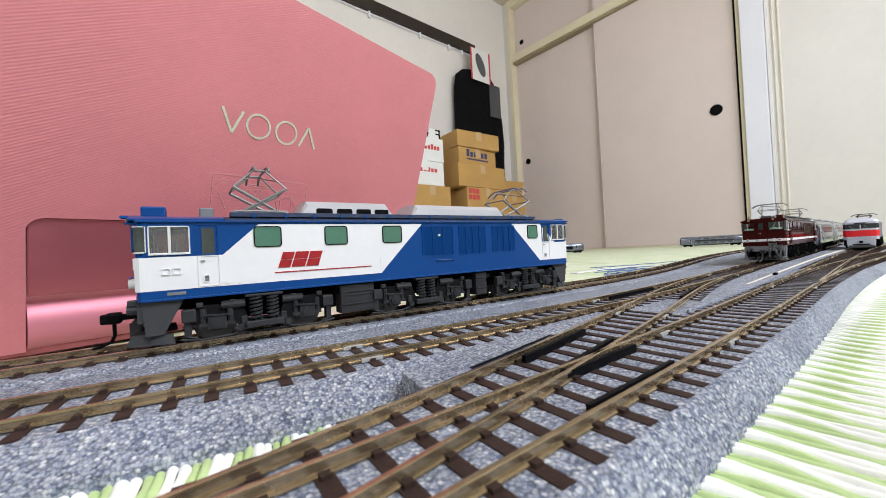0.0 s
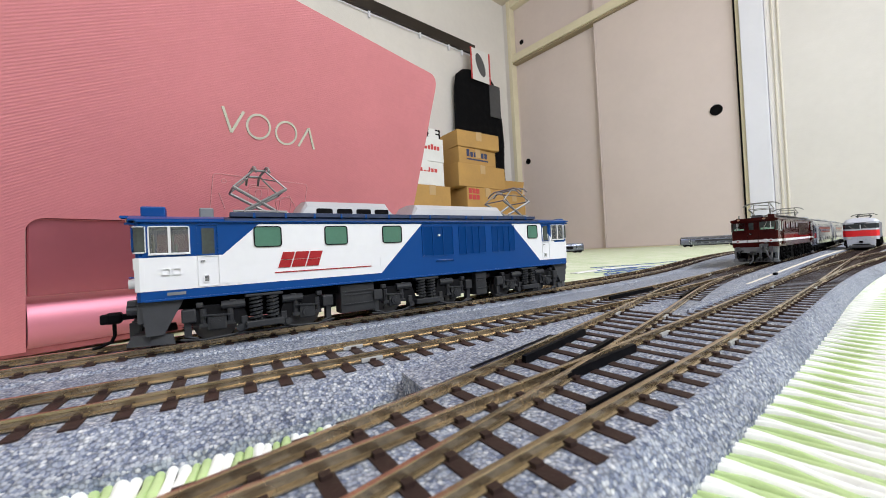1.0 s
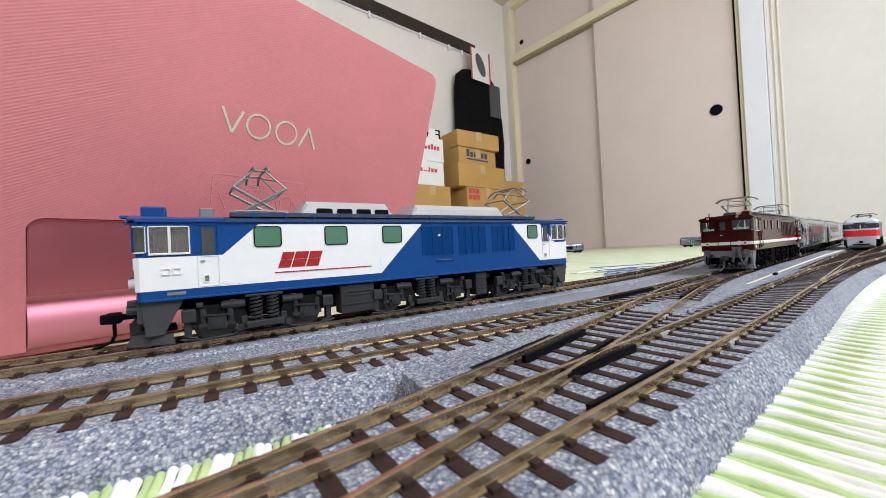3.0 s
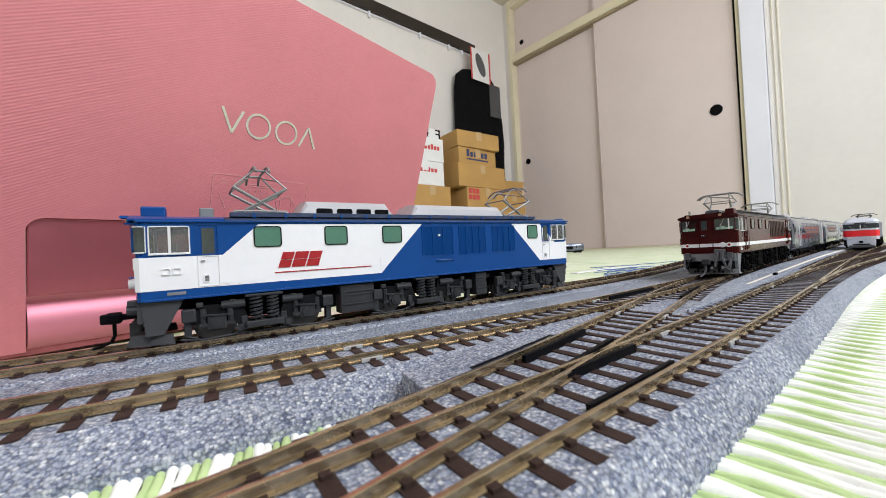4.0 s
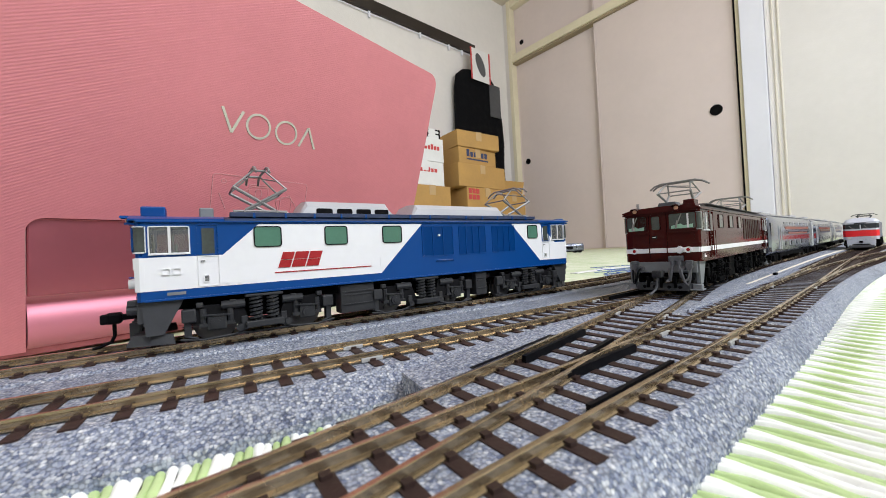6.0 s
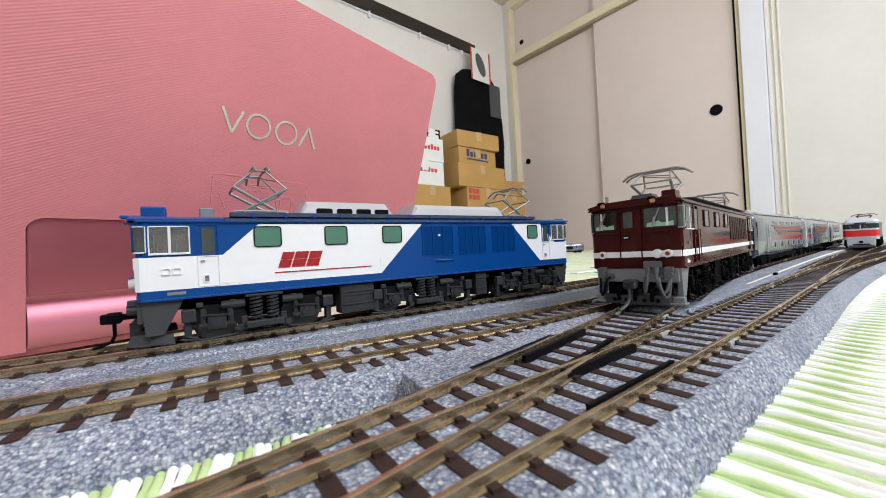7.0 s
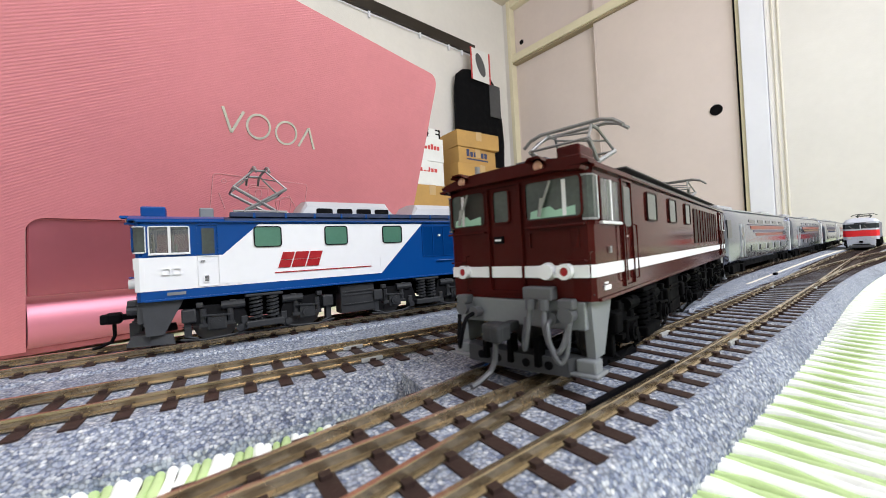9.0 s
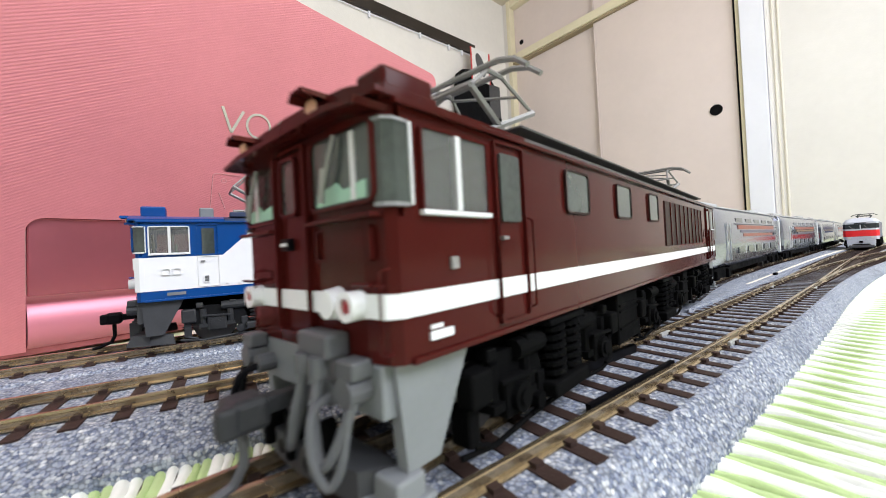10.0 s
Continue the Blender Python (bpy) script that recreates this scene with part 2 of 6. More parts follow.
# ---- mesh building ----
class MB:
    """Collects vertices and faces for one mesh."""

    def __init__(self):
        self.v, self.f = [], []

    def add(self, vs, fs):
        o = len(self.v)
        self.v += [tuple(p) for p in vs]
        self.f += [tuple(i + o for i in f) for f in fs]
        return self

    def box(self, x0, x1, y0, y1, z0, z1, b=0.0):
        """A box with its twelve edges cut at b."""
        if b <= 0:
            vs = [(x, y, z) for x in (x0, x1) for y in (y0, y1) for z in (z0, z1)]
            return self.add(vs, [(0, 1, 3, 2), (4, 6, 7, 5), (0, 4, 5, 1), (2, 3, 7, 6), (0, 2, 6, 4), (1, 5, 7, 3)])
        bm = bmesh.new()
        bmesh.ops.create_cube(bm, size=1, matrix=Matrix.LocRotScale(((x0 + x1) / 2, (y0 + y1) / 2, (z0 + z1) / 2), None, (x1 - x0, y1 - y0, z1 - z0)))
        bmesh.ops.bevel(bm, geom=bm.edges[:], offset=b, segments=2, profile=0.5, affect="EDGES")
        return self.take(bm)

    def take(self, bm):
        bm.verts.index_update()
        self.add([v.co[:] for v in bm.verts], [[v.index for v in f.verts] for f in bm.faces])
        bm.free()
        return self

    def prism(self, poly, axis, a0, a1):
        """A closed outline swept along an axis. Outline pairs are the two other axes in order."""
        def put(p, a):
            q = list(p)
            q.insert("xyz".index(axis), a)
            return q
        n = len(poly)
        vs = [put(p, a0) for p in poly] + [put(p, a1) for p in poly]
        fs = [tuple(range(n))[::-1], tuple(range(n, 2 * n))] + [(i, (i + 1) % n, n + (i + 1) % n, n + i) for i in range(n)]
        return self.add(vs, fs)

    def cyl(self, p0, p1, r, n=12, r1=None):
        r1 = r if r1 is None else r1
        p0, p1 = Vector(p0), Vector(p1)
        q = (p1 - p0).to_track_quat("Z", "Y")
        vs = [p + q @ Vector((rr * math.cos(2 * math.pi * i / n), rr * math.sin(2 * math.pi * i / n), 0)) for p, rr in ((p0, r), (p1, r1)) for i in range(n)]
        return self.add(vs, [tuple(range(n))[::-1], tuple(range(n, 2 * n))] + [(i, (i + 1) % n, n + (i + 1) % n, n + i) for i in range(n)])

    def tube(self, pts, r, n=6):
        pts = [Vector(p) for p in pts]
        rings = []
        for i, p in enumerate(pts):
            d = (pts[min(i + 1, len(pts) - 1)] - pts[max(i - 1, 0)]).normalized()
            q = d.to_track_quat("Z", "Y")
            rings.append([p + q @ Vector((r * math.cos(2 * math.pi * k / n), r * math.sin(2 * math.pi * k / n), 0)) for k in range(n)])
        fs = [(i * n + k, i * n + (k + 1) % n, (i + 1) * n + (k + 1) % n, (i + 1) * n + k) for i in range(len(pts) - 1) for k in range(n)]
        fs += [tuple(range(n))[::-1], tuple(range((len(pts) - 1) * n, len(pts) * n))]
        return self.add([v for r_ in rings for v in r_], fs)

    def sweep(self, path, prof, ends=True):
        """An upright outline (offset to the left, height) along a flat path of (x, y)."""
        n, k = len(path), len(prof)
        vs = []
        for i, (x, y) in enumerate(path):
            a, b = path[max(i - 1, 0)], path[min(i + 1, n - 1)]
            dx, dy = b[0] - a[0], b[1] - a[1]
            h = math.hypot(dx, dy)
            vs += [(x - dy / h * o, y + dx / h * o, z) for o, z in prof]
        fs = [(i * k + j, (i + 1) * k + j, (i + 1) * k + (j + 1) % k, i * k + (j + 1) % k) for i in range(n - 1) for j in range(k)]
        if ends:
            fs += [tuple(range(k)), tuple(range((n - 1) * k, n * k))[::-1]]
        return self.add(vs, fs)

    def ring(self, c, axis, r0, r1, h, n=28, a0=0.0, a1=360.0):
        """A flat ring (or arc of one) of thickness h round an axis."""
        full = a1 - a0 >= 360
        m_ = n if full else n + 1
        vs = []
        for i in range(m_):
            a = radians(a0 + (a1 - a0) * i / n)
            for rr, hh in ((r0, 0), (r1, 0), (r1, h), (r0, h)):
                p = [rr * math.cos(a), rr * math.sin(a)]
                p.insert("xyz".index(axis), hh)
                vs.append((c[0] + p[0], c[1] + p[1], c[2] + p[2]))
        fs = [(i * 4 + j, (i + 1) % m_ * 4 + j, (i + 1) % m_ * 4 + (j + 1) % 4, i * 4 + (j + 1) % 4) for i in range(n) for j in range(4)]
        return self.add(vs, fs)

    def mesh(self, name, material, smooth=False):
        me = bpy.data.meshes.new(name)
        me.from_pydata(self.v, [], self.f)
        bm = bmesh.new()
        bm.from_mesh(me)
        bmesh.ops.recalc_face_normals(bm, faces=bm.faces[:])
        bm.to_mesh(me)
        bm.free()
        me.materials.append(material)
        if smooth:
            me.set_sharp_from_angle(angle=radians(38))
            for p in me.polygons:
                p.use_smooth = True
        return me


def part(name, mb, material, parent=None, label="", smooth=False, m=None):
    ob = new(name, mb.mesh(name, material, smooth))
    if parent is not None:
        ob.parent = parent
    if m is not None:
        ob.matrix_basis = m
    return tagged(ob, label)


def empty(name, m=None, parent=None):
    ob = new(name)
    ob.empty_display_size = 0.02
    if m is not None:
        ob.matrix_basis = m
    if parent is not None:
        ob.parent = parent
    return ob


def spline(knots, step=0.004):
    """A smooth curve through the knots, as points a step apart."""
    k = [Vector(p) for p in knots]
    k = [k[0] * 2 - k[1]] + k + [k[-1] * 2 - k[-2]]
    pts = []
    for i in range(1, len(k) - 2):
        n = max(2, int((k[i + 1] - k[i]).length / step))
        for j in range(n):
            t = j / n
            a, b, c, d = k[i - 1], k[i], k[i + 1], k[i + 2]
            la, lb, lc = (b - a).length, (c - b).length, (d - c).length
            m1 = ((b - a) / la * lb + (c - b) / lb * la) / (la + lb) * lb
            m2 = ((c - b) / lb * lc + (d - c) / lc * lb) / (lb + lc) * lb
            pts.append(b * (2 * t ** 3 - 3 * t * t + 1) + m1 * (t ** 3 - 2 * t * t + t) + c * (3 * t * t - 2 * t ** 3) + m2 * (t ** 3 - t * t))
    pts.append(k[-2])
    return [(p[0], p[1]) for p in pts]


class Path:
    def __init__(self, knots):
        p = np.array(spline(knots))
        self.s = np.concatenate([[0], np.cumsum(np.hypot(*np.diff(p, axis=0).T))])
        self.p = p

    def at(self, s):
        return np.array([np.interp(s, self.s, self.p[:, 0]), np.interp(s, self.s, self.p[:, 1])])

    def s_of_x(self, x):
        return float(np.interp(x, self.p[:, 0], self.s))

    def y(self, x):
        return float(np.interp(x, self.p[:, 0], self.p[:, 1]))

    def cut(self, x0, x1):
        return [tuple(q) for q in self.p if x0 <= q[0] <= x1]


LINE_A = Path([(-0.35, 0.0), (-0.1, 0.0), (0.1, 0.0), (0.2, 0.0005), (0.3, 0.0042), (0.4, 0.0175), (0.5, 0.039), (0.6, 0.062), (0.72, 0.086), (0.87, 0.108), (1.0, 0.122), (1.5, 0.16)])
LINE_B = Path([(-0.35, -0.046), (-0.05, -0.0548), (0.0, -0.0591), (0.05, -0.0627), (0.1, -0.0647), (0.15, -0.0652), (0.2, -0.0642), (0.25, -0.0616), (0.3, -0.058), (0.36, -0.0530), (0.42, -0.0478)])
LINE_C = Path([(-0.3, -0.166), (-0.1, -0.1420), (0.0, -0.1280), (0.05, -0.1183), (0.1, -0.1076), (0.15, -0.0959), (0.2, -0.0836), (0.25, -0.0714), (0.3, -0.0615), (0.36, -0.0533), (0.42, -0.0460), (0.5, -0.0383), (0.6, -0.0302), (0.72, -0.0188), (1.0, 0.009), (1.3, 0.043), (1.6, 0.082), (2.1, 0.155)])
LINE_D = Path([(-0.3, -0.1525), (-0.1, -0.1378), (0.0, -0.1316), (0.1, -0.1251), (0.2, -0.1180), (0.3, -0.1095), (0.36, -0.1055), (0.44, -0.1020), (0.56, -0.1010), (0.75, -0.1060), (1.0, -0.13), (1.4, -0.2)])
LINE_E = Path([(0.3, -0.1095), (0.40, -0.0995), (0.5, -0.0900), (0.65, -0.0765), (0.9, -0.0600), (1.3, -0.045)])


# ---- room ----
WX, WY, CA = 2.717, 1.534, radians(96.0)      # a point of the closet wall and the wall's direction
ALONG, INTO = Vector((math.cos(CA), math.sin(CA), 0)), Vector((math.sin(CA), -math.cos(CA), 0))
WALL = Matrix(((ALONG.x, INTO.x, 0, WX), (ALONG.y, INTO.y, 0, WY), (0, 0, 1, 0), (0, 0, 0, 1)))  # x: along to the corner, y: into the wall
CORNER = 0.895


def room():
    g = MB()
    n = 60
    xs = [-1.6 + 5.4 * i / n for i in range(n + 1)]
    ys = [-1.7 + 4.6 * i / n for i in range(n + 1)]
    g.add([(x, y, 0) for x in xs for y in ys], [(i * (n + 1) + j, (i + 1) * (n + 1) + j, (i + 1) * (n + 1) + j + 1, i * (n + 1) + j + 1) for i in range(n) for j in range(n)])
    floor = part("floor", g, M["straw"])
    tagged(floor, "pale green and cream woven straw mat covering the floor", "floor", kind="structure")
    h = 2.40
    # closet wall: frame, sliding doors and plaster beyond
    w = part("wall_east", MB().box(-2.9, CORNER + 0.12, 0.10, 0.16, 0, h), M["plaster"], m=WALL)
    tagged(w, "cream plaster wall with built-in closet", "wall", kind="structure")
    p = part("wall_plaster_field", MB().box(-2.9, -1.013, 0.0, 0.09, 0, h), M["plaster"], m=WALL)
    tagged(p, "smooth cream plaster wall beside the closet", "wall", kind="structure")
    fr = empty("closet_frame", WALL)
    tagged(fr, "pale timber frame of the built-in closet", "door frame", kind="structure")
    part("post", MB().box(CORNER - 0.089, CORNER - 0.050, -0.02, 0.09, 0, h, 0.003), M["timber"], fr)
    part("corner_strip", MB().box(CORNER - 0.049, CORNER, -0.006, 0.09, 0, h), M["plaster"], fr)
    part("lintel", MB().box(-0.879, CORNER - 0.090, -0.018, 0.09, 1.805, 1.872, 0.003), M["timber"], fr)
    # set-back strip below the lintel in a darker timber colour
    part("lintel_groove", MB().box(-0.879, CORNER - 0.090, -0.004, 0.088, 1.790, 1.804), M["timberdark"], fr)
    part("top_rail", MB().box(-0.879, CORNER - 0.090, -0.016, 0.09, 2.33, 2.397, 0.003), M["timber"], fr)
    part("sill", MB().box(-0.879, CORNER - 0.090, -0.01, 0.09, 0.0, 0.006), M["timber"], fr)
    part("jamb", MB().box(-0.900, -0.881, -0.012, 0.09, 0, h, 0.002), M["timber"], fr)
    part("white_post", MB().box(-1.012, -0.902, -0.030, 0.09, 0, h, 0.003), M["whitepost"], fr, "white painted pillar")
    part("architrave", MB().box(-1.030, -1.014, -0.014, 0.0, 0, h, 0.003), M["plaster"], fr)
    for x in (-1.045, -1.070):
        part("moulding", MB().cyl((x, -0.002, 0), (x, -0.002, h), 0.006, 8), M["cream"], fr)

    def sliding(name, x0, x1, y0, z0, z1, pulls, edge):
        d = empty(name, WALL)
        part("panel", MB().box(x0, x1, y0, y0 + 0.02, z0, z1, 0.002), M["paper"], d)
        if edge:
            part("dark_edge", MB().box(x0 - 0.011, x0 - 0.001, y0 - 0.004, y0 + 0.022, z0, z1, 0.001), M["black"], d)
        part("edge_strip", MB().box(x1 + 0.001, x1 + 0.008, y0 - 0.004, y0 + 0.022, z0, z1, 0.001), M["paper"], d)
        for px, pz, r in pulls:
            b = MB().cyl((px, y0 + 0.001, pz), (px, y0 - 0.003, pz), r, 28).ring((px, y0 - 0.003, pz), "y", r * 0.78, r, -0.002)
            part("finger_pull", b, M["black"], d, "round black recessed finger pull")
        return tagged(d, "plain pinkish-beige paper sliding closet door", "sliding door", "sliding closet doors", "structure")

    sliding("door_1", -0.866, 0.004, 0.018, 0.008, 1.789, [(-0.754, 0.850, 0.034)], True)
    sliding("door_2", -0.014, CORNER - 0.098, 0.052, 0.008, 1.789, [(0.730, 0.855, 0.026)], False)
    sliding("cupboard_door_1", -0.875, 0.004, 0.018, 1.874, 2.328, [], False)
    sliding("cupboard_door_2", -0.014, CORNER - 0.098, 0.052, 1.874, 2.328, [(0.732, 1.990, 0.022)], False)
    # the long wall, the unseen walls with assumed window openings, and the ceiling
    lw = part("wall_north", MB().box(CORNER + 0.001, CORNER + 0.12, -4.6, 0.16, 0, h), M["plaster"], m=WALL)
    tagged(lw, "cream plaster wall behind the cardboard boxes", "wall", kind="structure")
    part("wall_west", MB().box(-2.9, 1.1, -4.32, -4.2, 0, 0.95).box(-2.9, 1.1, -4.32, -4.2, 1.95, h).box(-2.9, -2.1, -4.32, -4.2, 0.95, 1.95).box(-0.4, 1.1, -4.32, -4.2, 0.95, 1.95), M["plaster"], m=WALL)
    tagged(bpy.data.objects["wall_west"], "cream plaster wall with a window opening", "wall", kind="structure")
    sw = MB().box(-3.02, -2.9, -4.3, -3.5, 0, h).box(-3.02, -2.9, -0.8, 0.16, 0, h).box(-3.02, -2.9, -3.5, -0.8, 2.10, h).box(-3.02, -2.9, -3.5, -0.8, 0, 1.05)
    tagged(part("wall_south", sw, M["plaster"], m=WALL), "cream plaster wall with a wide window opening", "wall", kind="structure")
    tagged(part("ceiling", MB().box(-3.02, CORNER + 0.12, -4.32, 0.16, h + 0.001, h + 0.05), M["ceiling"], m=WALL), "beige board ceiling", "ceiling", kind="structure")


def wall_rail():
    """Dark hanging rail on the long wall with a white cord and hooks."""
    t = empty("hanging_rail", WALL)
    y = CORNER
    part("board", MB().box(y - 0.020, y, -2.8, -0.437, 1.782, 1.870, 0.002), M["darkwood"], t)
    part("cord", MB().tube([(y - 0.014, -2.6 + 0.1 * i, 1.764 - 0.004 * math.sin(i * 1.9)) for i in range(22)], 0.004), M["whitepost"], t, "white cord under the rail")
    for x in (-1.50, -1.05, -0.75, -0.60):
        part("hook", MB().box(y - 0.02, y - 0.002, x - 0.008, x + 0.008, 1.735, 1.780, 0.003), M["whitepost"], t, "white plastic hook")
    tagged(t, "dark-stained wooden hanging rail with white hooks", "wall rail")


def bag():
    t = empty("hanging_bag", WALL)
    prof = [(0.30, 0.33), (0.60, 0.32), (0.8, 0.315), (1.0, 0.305), (1.2, 0.29), (1.40, 0.275), (1.52, 0.245), (1.58, 0.17), (1.60, 0.06)]
    mb = MB()
    n = 16
    for z, w in prof:
        for k in range(n):
            a = 2 * math.pi * k / n
            mb.v.append((CORNER - 0.055 - 0.045 * math.sin(a) * (1 if w > 0.05 else 0.6) + 0.006 * math.sin(9 * z + k), -0.475 + w * math.copysign(abs(math.cos(a)) ** 0.6, math.cos(a)) + 0.01 * math.sin(7 * z), z))
    m_ = len(prof)
    mb.f += [(i * n + k, i * n + (k + 1) % n, (i + 1) * n + (k + 1) % n, (i + 1) * n + k) for i in range(m_ - 1) for k in range(n)] + [tuple(range((m_ - 1) * n, m_ * n)), tuple(range(n))[::-1]]
    part("bag_body", mb, M["cloth"], t, smooth=True)
    part("mesh_pocket", MB().box(CORNER - 0.106, CORNER - 0.099, -0.375, -0.235, 1.22, 1.51, 0.003), M["cloth2"], t, "grey mesh pocket")
    tagged(t, "black fabric garment bag hanging on the wall", "bag")
    c = empty("hanging_calendar", WALL @ pose(0, -0.075, 0))
    y = CORNER - 0.125
    part("sheet", MB().box(y, y + 0.004, -0.52, -0.315, 1.49, 1.76, 0.001), M["cardwhite"], c)
    part("edge_band", MB().box(y - 0.001, y + 0.005, -0.314, -0.298, 1.49, 1.76), M["redprint"], c, "red edge of the sheet")
    part("edge_band", MB().box(y - 0.001, y + 0.005, -0.534, -0.521, 1.49, 1.76), M["redprint"], c)
    part("picture_blot", MB().prism([(-0.42 + 0.05 * math.cos(a) - 0.03 * math.sin(a), 1.63 + 0.095 * math.sin(a)) for a in [2 * math.pi * i / 24 for i in range(24)]], "x", y - 0.002, y - 0.0005), M["grey"], c, "dark oval printed shape")
    tagged(c, "white hanging card with a dark oval print and red edges", "calendar")


def carton(name, a, w, d, z, h, material, label, turn=0.0, back=0.0, marks=()):
    """A carton by the long wall. a: place along the wall of its middle; back: its gap to the wall."""
    t = empty(name, WALL @ pose(CORNER - back - d / 2, a, z, 0, 0, turn))
    part("carton_body", MB().box(-d / 2, d / 2, -w / 2, w / 2, 0, h, 0.004), material, t)
    tape = M["tape"] if material == M["card"] else M["cardwhite"]
    part("tape", MB().box(-d / 2 - 0.0015, d / 2 + 0.0015, -0.025, 0.025, h - 0.06, h + 0.0015, 0.001), tape, t, "strip of packing tape over the top")
    part("flap_seam", MB().box(-d / 2 + 0.004, d / 2 - 0.004, 0.028, 0.030, h, h + 0.001), M["darkwood"], t)
    for mname, y0, y1, z0, z1, mm in marks:
        part(mname, MB().box(-d / 2 - 0.0012, -d / 2 + 0.001, y0, y1, z0, z1), mm, t)
    return tagged(t, label, "box", "boxes stacked by the wall")


def cartons():
    c, w = M["card"], M["cardwhite"]
    K = "plain brown cardboard box stacked by the wall"
    def bars(y0, wd, hts, z, mm, n):
        return [("printed_mark", y0 + wd * i / n, y0 + wd * (i + 0.75) / n, z, z + hts[i % len(hts)], mm) for i in range(n)]
    carton("cardboard_box", -0.900, 0.42, 0.30, 0.0, 0.240, c, "brown cardboard box at the bottom of the stack", 0, 0.20)
    carton("cardboard_box", -0.895, 0.41, 0.30, 0.241, 0.236, c, "brown cardboard box printed with red squares", 0, 0.20,
           [("red_square", -0.19 + 0.036 * i, -0.16 + 0.036 * i, 0.150 + 0.042 * j, 0.184 + 0.042 * j, M["redprint"]) for i in range(3) for j in range(2)])
    carton("cardboard_box", -0.935, 0.470, 0.30, 0.478, 0.158, c, K, 0, 0.20)
    carton("cardboard_box", -0.967, 0.366, 0.28, 0.637, 0.112, c, "brown cardboard box with navy printed marks", 0, 0.21,
           bars(-0.11, 0.21, (0.05, 0.033, 0.036, 0.05, 0.036, 0.036), 0.052, M["blueprint"], 6) + [("printed_line", -0.11, 0.10, 0.030, 0.040, M["blueprint"])])
    carton("cardboard_box", -0.955, 0.38, 0.32, 0.750, 0.112, c, "brown cardboard box on top of the stack", 5, 0.19)
    carton("cardboard_box", -1.400, 0.31, 0.30, 0.0, 0.235, c, K, 0, 0.20)
    carton("cardboard_box", -1.400, 0.30, 0.30, 0.236, 0.226, c, K, 0, 0.20)
    carton("white_box", -1.440, 0.30, 0.26, 0.463, 0.152, w, "white cardboard box with faint red marks", 0, 0.23, bars(-0.10, 0.20, (0.022, 0.03, 0.022), 0.085, M["redprint"], 7))
    carton("white_box", -1.435, 0.30, 0.26, 0.616, 0.152, w, "white cardboard box with red printed marks", 0, 0.23, bars(-0.05, 0.17, (0.025, 0.034, 0.025), 0.075, M["redprint"], 7))
    carton("cardboard_box", -0.520, 0.25, 0.28, 0.0, 0.47, c, "open brown cardboard box in the room's corner", 4, 0.16)
    t = empty("cardboard_flap", WALL @ pose(CORNER - 0.42, -0.52, 0.471, 0, -14, 4))
    part("flap", MB().box(0, 0.004, -0.11, 0.11, 0, 0.10, 0.001), c, t)
    tagged(t, "raised brown cardboard flap on the open box", "box flap")
    carton("small_black_box", -1.335, 0.13, 0.10, 0.769, 0.072, M["black"], "small black box with white printed bars", 6, 0.35, [("white_bar", -0.03, 0.05, 0.045, 0.06, w), ("white_bar", -0.03, 0.05, 0.012, 0.035, w)])


# ---- track ----
def at_path(path, s):
    a, b = path.at(s - 0.002), path.at(s + 0.002)
    p = path.at(s)
    return p[0], p[1], math.degrees(math.atan2(b[1] - a[1], b[0] - a[0]))


ZB = RT - 0.00245     # top of the ballast
ZS = RT - 0.0022     # top of the sleepers
PITCH = 0.0078


def sleeper_mesh(half, chairs=True):
    mb = MB().box(-0.0014, 0.0014, -half, half, 0.0045, ZS)
    if chairs:
        for y in (-0.0088, 0.0088):
            for s in (-1, 1):
                mb.box(-0.0008, 0.0008, y + s * 0.0013 - 0.0007, y + s * 0.0013 + 0.0007, ZS - 0.0002, ZS + 0.0007)
    return mb.mesh("sleeper", M["sleeper"])


RAIL = [(-0.0010, ZS), (0.0010, ZS), (0.0010, ZS + 0.0003), (0.0003, ZS + 0.0006), (0.0003, RT - 0.0008), (0.00055, RT - 0.0006), (0.00055, RT - 0.0001), (0.0004, RT), (-0.0004, RT), (-0.00055, RT - 0.0001), (-0.00055, RT - 0.0006), (-0.0003, RT - 0.0008), (-0.0003, ZS + 0.0006), (-0.0010, ZS + 0.0003)]


def roadbed(path, x0, x1, left, right, drop, parent, shoulder=False):
    z = ZB - drop
    prof = [(-right - 0.0054, 0.0001), (-right - 0.0050, 0.0024), (-right - 0.0006, z - 0.0004), (-right + 0.0004, z), (left - 0.0004, z), (left + 0.0006, z - 0.0004), (left + 0.0050, 0.0024), (left + 0.0054, 0.0001)]
    if shoulder:      # long slope on the right-hand side
        prof = [(-right - 0.0054, 0.0001), (-right - 0.0052, 0.0030), (-0.0172, z - 0.0003), (-0.0162, z)] + prof[4:]
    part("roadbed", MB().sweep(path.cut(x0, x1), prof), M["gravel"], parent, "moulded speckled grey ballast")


def offset(pts, o):
    out = []
    for i, p in enumerate(pts):
        a, b = pts[max(i - 1, 0)], pts[min(i + 1, len(pts) - 1)]
        h = math.hypot(b[0] - a[0], b[1] - a[1])
        out.append((p[0] - (b[1] - a[1]) / h * o, p[1] + (b[0] - a[0]) / h * o))
    return out


def rail(path, x0, x1, side, parent):
    part("rail", MB().sweep(offset(path.cut(x0 - 0.004, x1 + 0.004), side * 0.0088), RAIL), M["rail"], parent)


